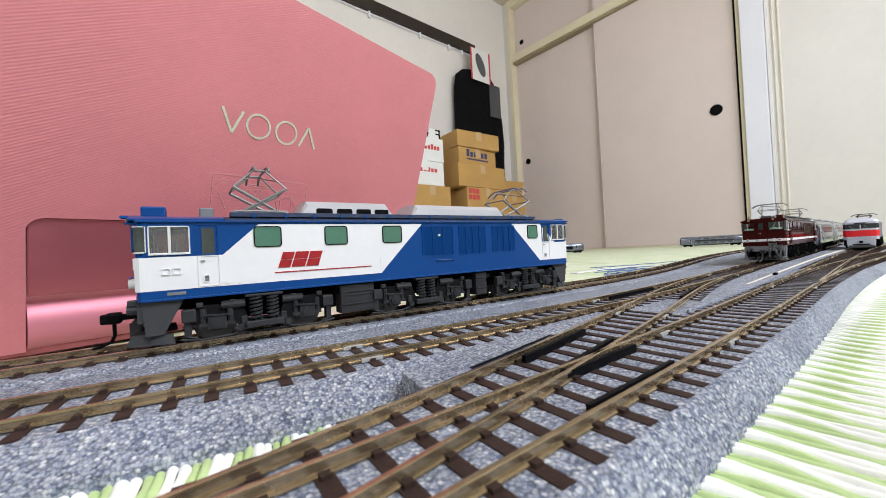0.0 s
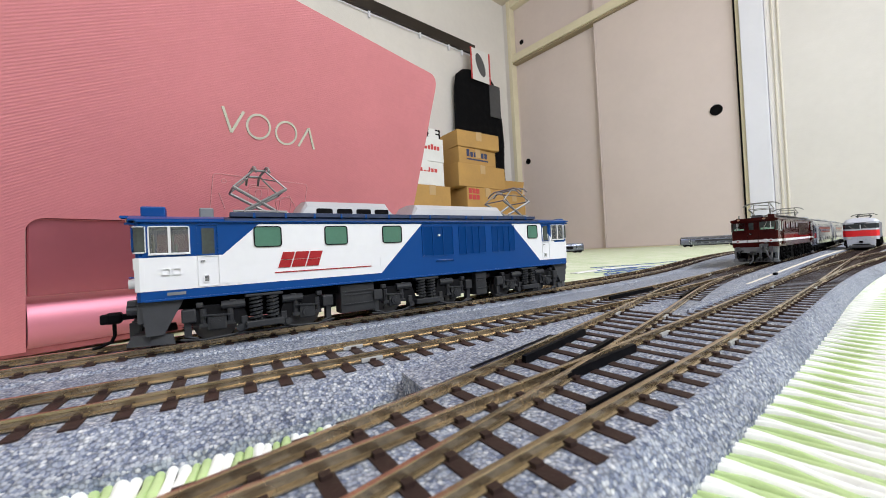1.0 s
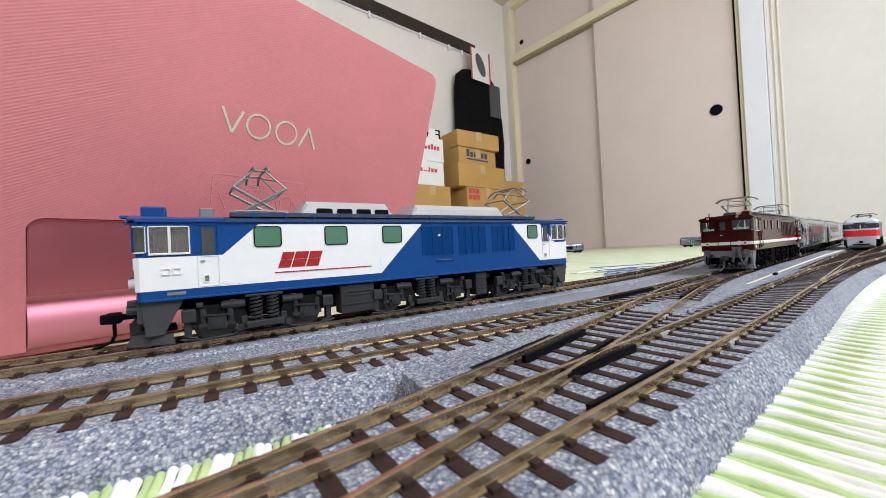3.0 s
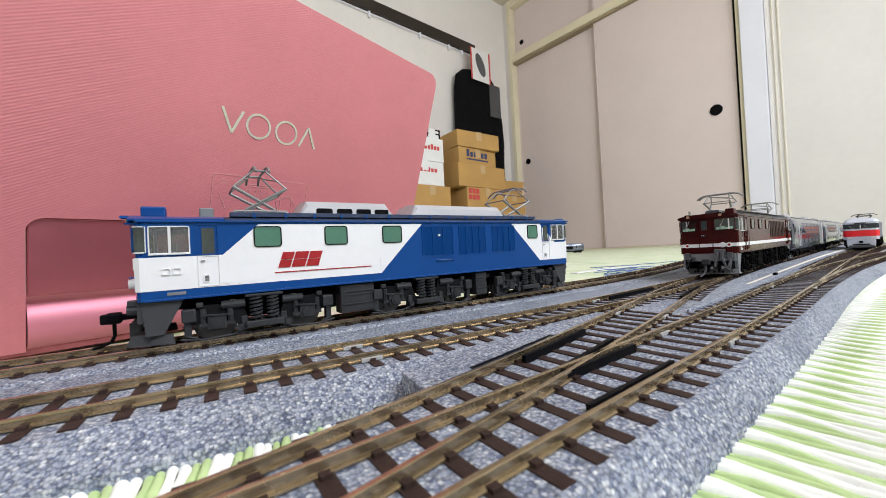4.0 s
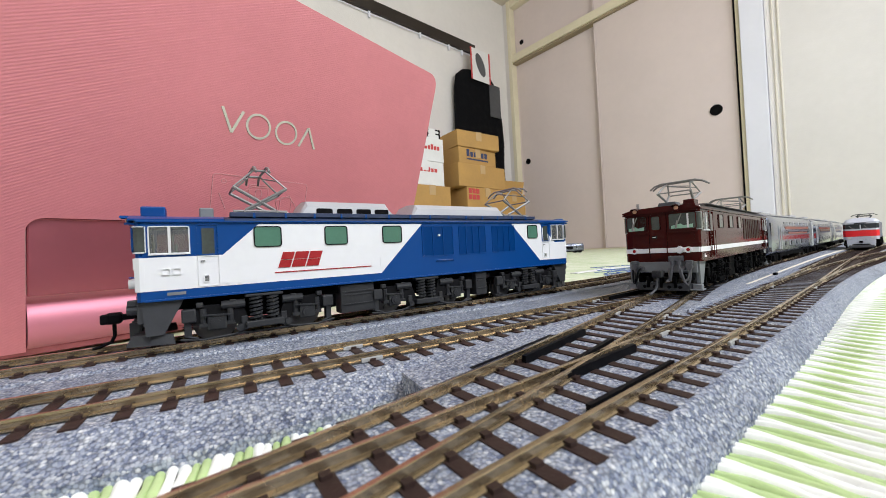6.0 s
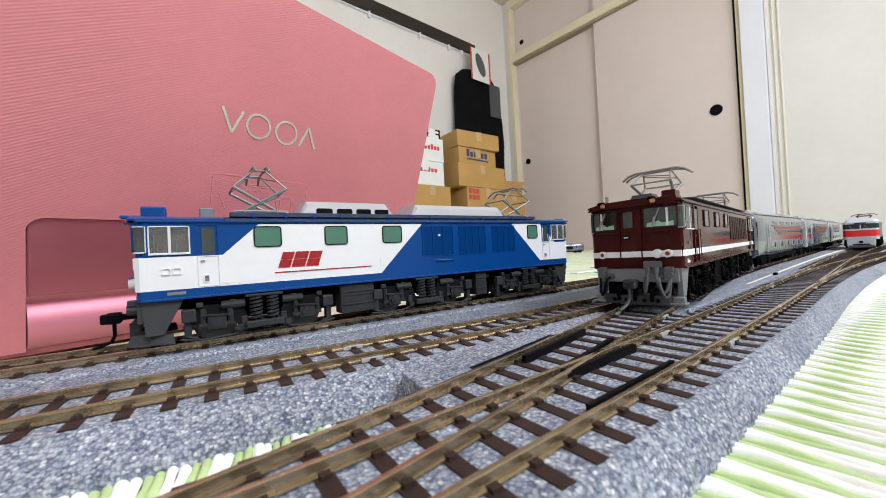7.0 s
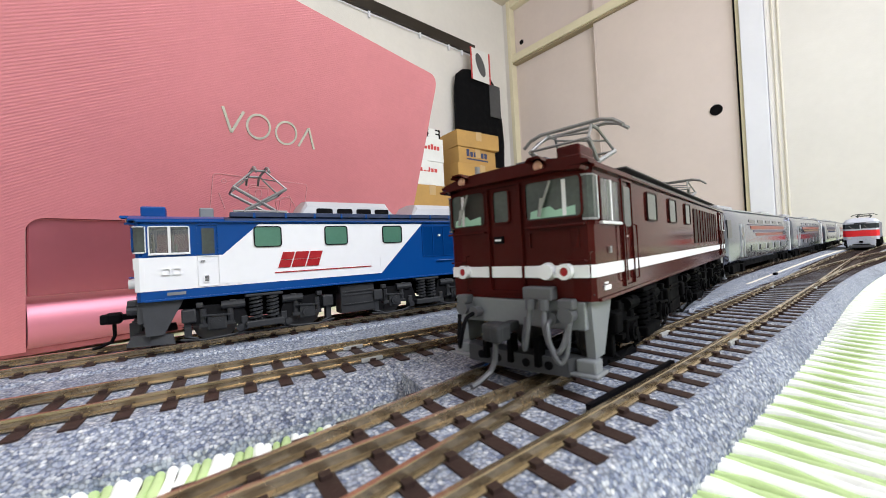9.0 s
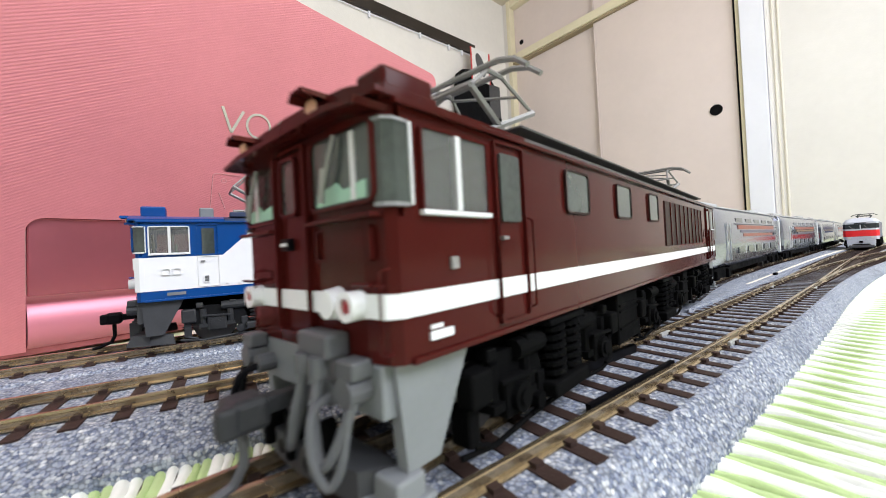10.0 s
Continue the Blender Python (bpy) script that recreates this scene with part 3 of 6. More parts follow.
def ties(path, x0, x1, parent, mesh, phase=0.0):
    s, e = path.s_of_x(x0) + phase, path.s_of_x(x1)
    while s < e:
        x, y, a = at_path(path, s)
        ob = new("sleeper", mesh)
        ob.parent = parent
        ob.matrix_basis = pose(x, y, 0, 0, 0, a)
        s += PITCH


def joiner(path, x, parent):
    for sd in (-1, 1):
        px, py, a = at_path(path, path.s_of_x(x))
        m = pose(px, py, 0, 0, 0, a) @ pose(0, sd * 0.0088, 0)
        part("rail_joiner", MB().box(-0.0032, 0.0032, -0.0015, -0.0006, ZS - 0.0002, ZS + 0.0010, 0.0002).box(-0.0032, 0.0032, 0.0006, 0.0015, ZS - 0.0002, ZS + 0.0010, 0.0002), M["joiner"], parent, "", m=m)


def tracks():
    std = sleeper_mesh(0.0155)
    short = sleeper_mesh(0.0122)
    label = "model railway track on moulded grey ballast"
    a = empty("railway_track")
    tagged(a, "model track on grey ballast under the parked blue locomotive", "track", "model railway tracks")
    roadbed(LINE_A, -0.35, 1.5, 0.0185, 0.0185, 0.0002, a)
    for s in (-1, 1):
        rail(LINE_A, -0.35, 1.5, s, a)
    ties(LINE_A, -0.3482, 1.2, a, short)
    b = empty("railway_track")
    tagged(b, label, "track", "model railway tracks")
    roadbed(LINE_B, -0.35, 0.17, 0.0185, 0.0215, 0.00016, b, True)
    roadbed(LINE_B, 0.165, 0.42, 0.0185, 0.0215, 0.00018, b)
    for s in (-1, 1):
        rail(LINE_B, -0.35, 0.42, s, b)
    ties(LINE_B, -0.3471, 0.215, b, std)
    for x in (0.058, 0.19):
        joiner(LINE_B, x, b)
    c = empty("crossover_track")
    tagged(c, "model crossover track between two lines, brown train runs on it", "track", "model railway tracks")
    roadbed(LINE_C, 0.0, 0.20, 0.0118, 0.0185, 0.00012, c)
    roadbed(LINE_C, 0.19, 1.6, 0.0185, 0.0250, 0.00008, c)
    for s in (-1, 1):
        rail(LINE_C, -0.2, 1.6, s, c)
    ties(LINE_C, 0.42, 1.3, c, std)
    d = empty("railway_track")
    tagged(d, "model track with turnouts on grey ballast beside the straw mat", "track", "model railway tracks")
    roadbed(LINE_D, -0.3, 0.17, 0.0125, 0.0162, 0.0, d)
    roadbed(LINE_D, 0.165, 1.4, 0.0185, 0.0162, 0.00004, d)
    for s in (-1, 1):
        rail(LINE_D, -0.3, 1.4, s, d)
    ties(LINE_D, 0.183, 1.1, d, std)
    e = empty("railway_track")
    tagged(e, "model track on which the red-banded locomotive stands", "track", "model railway tracks")
    roadbed(LINE_E, 0.32, 1.3, 0.0165, 0.0125, 0.0002, e)
    for s in (-1, 1):
        rail(LINE_E, 0.3, 1.3, s, e)
    ties(LINE_E, 0.45, 1.2, e, std)
# raised wedge of ballast between the two diverging lines, with a pale strip along its edge
    def low(x):
        return max(LINE_D.y(x), LINE_E.y(x) if x > 0.3 else -1.0) + 0.0158
    xs = [0.1835 + 0.0165 * i for i in range(50)]
    lower, upper = [(x, low(x)) for x in xs], [(x, LINE_C.y(x) - 0.0158) for x in xs]
    wedge = MB()
    for (x, y0), (_, y1) in zip(lower, upper):
        y1 = max(y1, y0 + 0.0008)
        wedge.v += [(x, y0, 0.001), (x, y0, ZS + 0.0009), (x, y0 + 0.0004, ZS + 0.0013), (x, y1 - 0.0004, ZS + 0.0013), (x, y1, ZS + 0.0009), (x, y1, 0.001)]
    wedge.f += [(6 * i + j, 6 * i + j + 1, 6 * i + j + 7, 6 * i + j + 6) for i in range(len(xs) - 1) for j in range(5)] + [(0, 1, 2, 3, 4, 5)]
    part("ballast_wedge", wedge, M["gravel"], e, "grey ballast between the diverging tracks")
    kerb = MB()
    for i in range(64):
        x, w = 0.290 + 0.01 * i, 0.0006 + 0.0016 * min(1.0, i / 45)
        y = low(x) + 0.0040
        kerb.v += [(x, y - w, ZS + 0.0012), (x, y - w * 0.8, ZS + 0.0017), (x, y + w * 0.8, ZS + 0.0017), (x, y + w, ZS + 0.0012)]
    kerb.f += [(4 * i + j, 4 * i + j + 1, 4 * i + j + 5, 4 * i + j + 4) for i in range(63) for j in range(3)] + [(0, 1, 2, 3)]
    part("kerb_strip", kerb, M["cream"], e, "pale strip along the roadbed's edge")
    part("terminal_block", MB().box(0.359, 0.363, low(0.361) + 0.0008, low(0.361) + 0.0030, ZS + 0.0012, ZS + 0.0030, 0.0003), M["black"], e, "small black terminal block")
    # ballast that fills the space between the outer line and the crossover
    fill = MB()
    fx_ = [-0.34 + 0.02 * i for i in range(76)]
    for x in fx_:
        fill.v += [(x, (LINE_B.y(x) if x < 0.42 else LINE_C.y(x)) + 0.0170, ZB - 0.0012), (x, LINE_A.y(x) - 0.0170, ZB - 0.0012)]
    fill.f += [(2 * i, 2 * i + 2, 2 * i + 3, 2 * i + 1) for i in range(len(fx_) - 1)]
    part("ballast_fill", fill, M["gravel"], a, "grey ballast between the tracks")
    for x in (0.14, 0.29):
        joiner(LINE_D, x, d)
    joiner(LINE_C, 0.165, c)
    joiner(LINE_C, 0.36, c)
    # long sleepers under the two turnouts, all square to the straight line
    def long_ties(p_lo, p_hi, x0, x1, parent):
        x = x0
        while x < x1:
            lo, hi = p_lo.y(x) - 0.0155, p_hi.y(x) + (0.0145 if parent is d else 0.0155)
            mb = MB().box(-0.0014, 0.0014, lo, hi, 0.0045, ZS)
            for q in (p_lo.y(x), p_hi.y(x)):
                for g in (-0.0088, 0.0088):
                    for s in (-1, 1):
                        if lo < q + g < hi:
                            mb.box(-0.0008, 0.0008, q + g + s * 0.0013 - 0.0007, q + g + s * 0.0013 + 0.0007, ZS - 0.0002, ZS + 0.0007)
            part("long_sleeper", mb, M["sleeper"], parent, m=pose(x, 0, 0))
            x += PITCH * 1.03
    long_ties(LINE_D, LINE_C, -0.30, 0.175, d)
    long_ties(LINE_C, LINE_B, 0.222, 0.418, c)
    # frog and check rails
    def bar(path, o, x0, x1, h, w, name, parent):
        pts = offset(path.cut(x0, x1), o)
        part(name, MB().sweep(pts, [(-w, ZS - 0.0003), (w, ZS - 0.0003), (w, ZS + h), (-w, ZS + h)]), M["black"], parent, "black plastic check rail")
    bar(LINE_D, -0.0064, 0.072, 0.112, 0.0017, 0.0005, "check_rail", d)
    bar(LINE_C, 0.0058, 0.085, 0.128, 0.0019, 0.0006, "check_rail", c)
    bar(LINE_C, -0.0062, 0.083, 0.118, 0.0020, 0.0006, "wing_rail", c)
    bar(LINE_D, 0.0062, 0.083, 0.118, 0.0020, 0.0006, "wing_rail", d)
    bar(LINE_B, 0.0060, 0.20, 0.25, 0.0019, 0.0006, "check_rail", b)
    bar(LINE_C, -0.0060, 0.215, 0.265, 0.0019, 0.0006, "check_rail", c)
    bar(LINE_C, 0.0062, 0.232, 0.262, 0.0019, 0.0006, "wing_rail", c)
    # housing of the turnout's drive beside the rail
    k = empty("switch_motor_housing")
    pts = [(LINE_C.y(x) + 0.0125, x) for x in (0.056, 0.08, 0.11, 0.14, 0.16)]
    out = [(x, y) for y, x in pts] + [(x, LINE_C.y(x) + 0.0125 + w) for x, w in ((0.16, 0.004), (0.13, 0.010), (0.09, 0.014), (0.058, 0.014))]
    part("housing", MB().prism([(x, y) for x, y in out], "z", 0.0, ZB + 0.0008), M["gravel"], k)
    part("slot", MB().sweep(offset(LINE_C.cut(0.075, 0.118), 0.0132), [(-0.0008, ZB), (0.0008, ZB), (0.0008, ZB + 0.0009), (-0.0008, ZB + 0.0009)]), M["black"], k, "black slot beside the rail")
    part("end_notch", MB().box(0.0552, 0.0556, LINE_C.y(0.056) + 0.015, LINE_C.y(0.056) + 0.021, 0.0008, 0.0038), M["black"], k)
    tagged(k, "speckled grey housing beside the turnout with a black slot", "switch motor")


# ---- straw mat strands near the track ----
MATDIR = radians(-87)


def straw():
    """The woven strands close to the rails: rows of raised straws, in green and cream."""
    u, v = Vector((math.cos(MATDIR), math.sin(MATDIR), 0)), Vector((-math.sin(MATDIR), math.cos(MATDIR), 0))
    for key, name, label in ((0, "mat_strands", "cream straw strands of the woven mat"), (1, "mat_strands", "green straw strands of the woven mat")):
        mb = MB()
        for r in range(-30, 165):
            if r % 2 != key:
                continue
            n, ln, k = 150, 0.50, 6
            for ply in (-1, 1):
                o = v * (r * 0.0037 + ply * 0.00088) + Vector((0.0, -0.03, 0))
                jit = random.uniform(0, 6.28)
                for i in range(n + 1):
                    d = i / n * ln
                    side = 0.0010 * math.sin(2 * math.pi * d / 0.047 + r * 0.10) + 0.0007 * math.sin(2 * math.pi * d / 0.025 + r * 0.07) + 0.00012 * math.sin(150 * d + jit)
                    wd = 0.00093 + (0.00006 if key else 0.00022) * math.sin(2 * math.pi * d / 0.017 + ply * 1.4 + r * 1.2) + 0.00005 * math.sin(170 * d + jit) + (0.0 if key else 0.00012)
                    lift = 0.0005 + 0.0003 * math.sin(2 * math.pi * d / 0.017 + r * math.pi + ply * 1.2) + (0.0 if key else 0.0002)
                    c = o + u * d + v * side
                    for j in range(k):
                        f = 2 * j / (k - 1) - 1
                        mb.v.append(tuple(c + v * (wd * f) + Vector((0, 0, lift + 0.0005 * (1 - f * f) - 0.0004 * f ** 6))))
                b = len(mb.v) - k * (n + 1)
                mb.f += [(b + k * i + j, b + k * i + k + j, b + k * i + k + 1 + j, b + k * i + 1 + j) for i in range(n) for j in range(k - 1)]
        ob = part(name, mb, M["mat_green"] if key else M["mat_white"], smooth=True)
        tagged(ob, label, "mat", kind="stuff")
    # flat dark sheet below the strands stands in for the shade between them
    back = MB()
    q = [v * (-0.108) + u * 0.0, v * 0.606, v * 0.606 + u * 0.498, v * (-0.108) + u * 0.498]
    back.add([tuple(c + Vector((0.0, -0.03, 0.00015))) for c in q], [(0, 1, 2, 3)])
    tagged(part("strand_shade_sheet", back, M["strandshade"]), "dark sheet painted as the shade between the straw mat's strands", "mat", kind="structure")


# ---- rolling stock ----
L, HW = 0.2190, 0.0181
AXLES = ((0.0224, 0.0538), (0.0932, 0.1284), (0.1673, 0.1979))


def rounded(x0, x1, z0, z1, r, n=4):
    pts = []
    for cx, cz, a0 in ((x1 - r, z1 - r, 0), (x0 + r, z1 - r, 90), (x0 + r, z0 + r, 180), (x1 - r, z0 + r, 270)):
        pts += [(cx + r * math.cos(radians(a0 + 90 * i / n)), cz + r * math.sin(radians(a0 + 90 * i / n))) for i in range(n + 1)]
    return pts


def frame_of(mb, axis, outer, inner, a0, a1):
    """A window surround between two outlines of as many points."""
    n = len(outer)
    def put(p, a):
        q = list(p)
        q.insert("xyz".index(axis), a)
        return q
    vs = [put(p, a) for a in (a0, a1) for o in (outer, inner) for p in o]
    fs = []
    for i in range(n):
        j = (i + 1) % n
        fs += [(2 * n + i, 2 * n + j, 3 * n + j, 3 * n + i), (i, j, 2 * n + j, 2 * n + i), (n + i, n + j, 3 * n + j, 3 * n + i)]
    return mb.add(vs, fs)


def side_window(thing, s, x0, x1, z0, z1, glass, frame, r=0.0008, w=0.0006, bar=False, y=HW):
    """A glazed window on one side (s: -1 or 1) with its own surround."""
    wdw = part("window", frame_of(MB(), "y", rounded(x0 - w, x1 + w, z0 - w, z1 + w, r + w), rounded(x0, x1, z0, z1, r), s * (y - 0.0004), s * (y + 0.0005)), M[frame], thing)
    part("pane", MB().prism(rounded(x0, x1, z0, z1, r), "y", s * (y - 0.0004), s * (y + 0.00030)), M[glass], wdw)
    if bar:
        part("glazing_bar", MB().box((x0 + x1) / 2 - 0.0004, (x0 + x1) / 2 + 0.0004, s * y - 0.0006, s * y + 0.0006, z0, z1), M["steelwhite"], wdw)
    return wdw


def front_window(thing, fx, sgn, y0, y1, z0, z1, glass, frame, r=0.0010):
    """A window in a cab's end. fx: the end's plane; sgn: -1 faces the front."""
    wdw = part("windscreen", frame_of(MB(), "x", rounded(y0 - 0.0004, y1 + 0.0004, z0 - 0.0004, z1 + 0.0004, r + 0.0004), rounded(y0, y1, z0, z1, r), fx - sgn * 0.0005, fx + sgn * 0.0006), M[frame], thing)
    part("pane", MB().prism(rounded(y0, y1, z0, z1, r), "x", fx - sgn * 0.0004, fx + sgn * 0.0002), M[glass], wdw)
    if y1 - y0 > 0.005:
        part("cab_desk", MB().prism([(y0 + 0.0012, z0 + 0.0003), (y1 - 0.0008, z0 + 0.0003), (y1 - 0.0010, z0 + 0.0018), (y0 + (y1 - y0) * 0.55, z0 + 0.0026), (y0 + (y1 - y0) * 0.45, z0 + 0.0016), (y0 + 0.0012, z0 + 0.0022)], "x", fx - sgn * 0.0002, fx + sgn * 0.0003), M["cabgreen"], wdw, "pale green driver's desk behind the glass")
        part("sash", MB().box(min(fx, fx + sgn * 0.00035), max(fx, fx + sgn * 0.00035), *((y0 + 0.0030, y0 + 0.0038) if abs(y0) > abs(y1) else (y1 - 0.0038, y1 - 0.0030)), z0 + 0.0003, z1 - 0.0003), M["steelwhite"], wdw)
    return wdw


def pantograph(thing, x, z, rise, mtl="steel", spread=0.0105):
    p = empty("pantograph", pose(x, 0, z), thing)
    m = M[mtl]
    part("base_frame", MB().tube([(-0.010, -0.007, 0), (0.010, -0.007, 0)], 0.0006).tube([(-0.010, 0.007, 0), (0.010, 0.007, 0)], 0.0006).tube([(-0.006, -0.008, 0), (-0.006, 0.008, 0)], 0.0006).tube([(0.006, -0.008, 0), (0.006, 0.008, 0)], 0.0006), m, p)
    for ix in (-0.0095, 0.0095):
        for iy in (-0.007, 0.007):
            part("insulator", MB().cyl((ix, iy, -0.0022), (ix, iy, -0.0004), 0.0011, 10).cyl((ix, iy, -0.0014), (ix, iy, -0.0009), 0.0015, 10), M["white"], p)
    h1 = rise * 0.56
    for s in (-1, 1):
        part("lower_arm", MB().tube([(-s * 0.0055, -0.0062, 0.0006), (s * spread, -0.0085, h1)], 0.0007).tube([(-s * 0.0055, 0.0062, 0.0006), (s * spread, 0.0085, h1)], 0.0007).tube([(s * spread, -0.0085, h1), (s * spread, 0.0085, h1)], 0.0004), m, p)
        part("upper_arm", MB().tube([(s * spread, -0.0085, h1), (s * 0.0022, -0.0065, rise)], 0.0004).tube([(s * spread, 0.0085, h1), (s * 0.0022, 0.0065, rise)], 0.0004).tube([(s * spread * 0.6, -0.0075, h1 + (rise - h1) * 0.45), (s * 0.0026, 0.0065, rise - 0.0006)], 0.0003), m, p)
    for s in (-1, 1):
        pts = [(s * 0.0024, -0.0150, rise - 0.0022), (s * 0.0024, -0.0125, rise - 0.0002), (s * 0.0024, -0.009, rise + 0.0008), (s * 0.0024, 0.009, rise + 0.0008), (s * 0.0024, 0.0125, rise - 0.0002), (s * 0.0024, 0.0150, rise - 0.0022)]
        part("collector_shoe", MB().tube(pts, 0.00055), m, p)
    part("shoe_link", MB().tube([(-0.0024, -0.0065, rise), (0.0024, -0.0065, rise)], 0.0005).tube([(-0.0024, 0.0065, rise), (0.0024, 0.0065, rise)], 0.0005), m, p)
    return p


def wheelset(bogie, x, r=0.0066):
    mb = MB().cyl((0, -0.0072, 0), (0, 0.0072, 0), 0.0012, 8)
    for s in (-1, 1):
        mb.cyl((0, s * 0.0072, 0), (0, s * 0.0079, 0), r + 0.0009, 24).cyl((0, s * 0.0079, 0), (0, s * 0.0100, 0), r, 24)
        for k in range(6):
            a = k * math.pi / 3
            mb.box(r * 0.6 * math.cos(a) - 0.0006, r * 0.6 * math.cos(a) + 0.0006, s * 0.0102 - 0.0003, s * 0.0102 + 0.0003, r * 0.6 * math.sin(a) - 0.0006, r * 0.6 * math.sin(a) + 0.0006)
    return part("wheelset", mb, M["wheel"], bogie, "steel wheels on an axle", True, pose(x, 0, r))


def bogie(thing, xc, ax, mtl):
    """A two-axle bogie: frames, axle boxes, coil springs, brake gear, wheels."""
    b = empty("bogie", pose(xc, 0, 0), thing)
    m = M[mtl]
    a0, a1 = ax[0] - xc, ax[1] - xc
    for s in (-1, 1):
        y = s * 0.0150
        lo, hi = sorted((y - 0.0010, y + 0.0010))
        out = [(a0 - 0.008, 0.0075), (a0 - 0.008, 0.0118), (a0 - 0.0045, 0.0135), (-0.0075, 0.0128), (-0.0055, 0.0070), (0.0055, 0.0070), (0.0075, 0.0128), (a1 + 0.0045, 0.0135), (a1 + 0.008, 0.0118), (a1 + 0.008, 0.0075), (a1 + 0.005, 0.0068), (a1 - 0.005, 0.0068), (0.0085, 0.0045), (-0.0085, 0.0045), (a0 + 0.005, 0.0068), (a0 - 0.005, 0.0068)]
        part("side_frame", MB().prism(out, "y", lo, hi), M["dark3"] if mtl == "dark" else m, b)
        for a in (a0, a1):
            bx = MB().box(a - 0.0030, a + 0.0030, min(y, y + s * 0.0028), max(y, y + s * 0.0028), 0.0044, 0.0098, 0.0005)
            bx.cyl((a, y + s * 0.002, 0.0070), (a, y + s * 0.0037, 0.0070), 0.0021, 16).cyl((a, y + s * 0.0037, 0.0070), (a, y + s * 0.0041, 0.0070), 0.0012, 10)
            for k in (-1, 1):
                bx.cyl((a + k * 0.0042, y + s * 0.001, 0.0070), (a + k * 0.0042, y + s * 0.001, 0.0122), 0.0011, 8).box(a + k * 0.0042 - 0.0014, a + k * 0.0042 + 0.0014, y + s * 0.001 - 0.0014, y + s * 0.001 + 0.0014, 0.0058, 0.0070)
            part("axle_box", bx, m, b)
        for k in (-0.0029, 0.0029):
            coil = [(k + 0.0019 * math.cos(t * 2 * math.pi * 6), y + s * 0.0016 + 0.0019 * math.sin(t * 2 * math.pi * 6), 0.0062 + 0.0085 * t) for t in [i / 72 for i in range(73)]]
            part("coil_spring", MB().tube(coil, 0.00052, 5).cyl((k, y + s * 0.0016, 0.006), (k, y + s * 0.0016, 0.015), 0.0010, 8), m, b)
        pl = MB().box(-0.0066, 0.0066, min(y - s * 0.001, y + s * 0.0040), max(y - s * 0.001, y + s * 0.0040), 0.0036, 0.0060, 0.0004).box(-0.0066, 0.0066, min(y, y + s * 0.0036), max(y, y + s * 0.0036), 0.0150, 0.0160, 0.0003)
        part("spring_plank", pl, m, b)
        br = MB()
        for k, sg in ((a0 - 0.0088, 1), (a0 + 0.0088, -1), (a1 - 0.0088, 1), (a1 + 0.0088, -1)):
            br.box(k - 0.0011, k + 0.0011, y - 0.0016, y + 0.0016, 0.0028, 0.0080, 0.0003).tube([(k, y + s * 0.0014, 0.0030), (k + sg * 0.0030, y + s * 0.0014, 0.0020)], 0.0004)
        br.tube([(a0 - 0.011, y + s * 0.001, 0.0022), (a0 - 0.004, y + s * 0.0013, 0.0013), (a0 + 0.006, y + s * 0.001, 0.0018), (a1 - 0.006, y + s * 0.001, 0.0018), (a1 + 0.004, y + s * 0.0013, 0.0013), (a1 + 0.011, y + s * 0.001, 0.0022)], 0.0004)
        br.cyl((a0 + 0.0015, y + s * 0.001, 0.0128), (a0 + 0.0092, y + s * 0.001, 0.0128), 0.0016, 12).cyl((a1 - 0.0092, y + s * 0.001, 0.0128), (a1 - 0.0015, y + s * 0.001, 0.0128), 0.0016, 12)
        br.box(a0 - 0.0105, a0 - 0.0062, min(y, y + s * 0.003), max(y, y + s * 0.003), 0.0080, 0.0126, 0.0005).box(a1 + 0.0062, a1 + 0.0105, min(y, y + s * 0.003), max(y, y + s * 0.003), 0.0080, 0.0126, 0.0005)
        for a in (a0, a1):
            br.box(a - 0.0062, a - 0.0040, min(y, y + s * 0.0022), max(y, y + s * 0.0022), 0.0128, 0.0146, 0.0003).box(a + 0.0040, a + 0.0062, min(y, y + s * 0.0022), max(y, y + s * 0.0022), 0.0128, 0.0146, 0.0003)
            br.tube([(a - 0.0046, y + s * 0.0030, 0.0100), (a + 0.0046, y + s * 0.0030, 0.0094)], 0.0004, 5)
        for k in (-0.0085, 0.0085):
            br.cyl((k, y + s * 0.0005, 0.0040), (k, y + s * 0.0024, 0.0040), 0.0013, 10)
        part("brake_gear", br, m, b)
    part("bolster", MB().box(-0.005, 0.005, -0.0145, 0.0145, 0.0085, 0.0150).box(a0 - 0.006, a1 + 0.006, -0.006, 0.006, 0.0085, 0.0120), M["blackish"], b)
    w = [wheelset(b, a0), wheelset(b, a1)]
    return b, w


def rounder(pts, n=5):
    """A hose's line with more points, as a curve through the given ones."""
    v = [Vector(p) for p in pts]
    v = [v[0] * 2 - v[1]] + v + [v[-1] * 2 - v[-2]]
    out = []
    for a, b, c, d in zip(v, v[1:], v[2:], v[3:]):
        for i in range(n):
            u = i / n
            out.append(tuple(0.5 * (2 * b + (c - a) * u + (2 * a - 5 * b + 4 * c - d) * u * u + (3 * b - a - 3 * c + d) * u ** 3)))
    return out + [tuple(v[-2])]


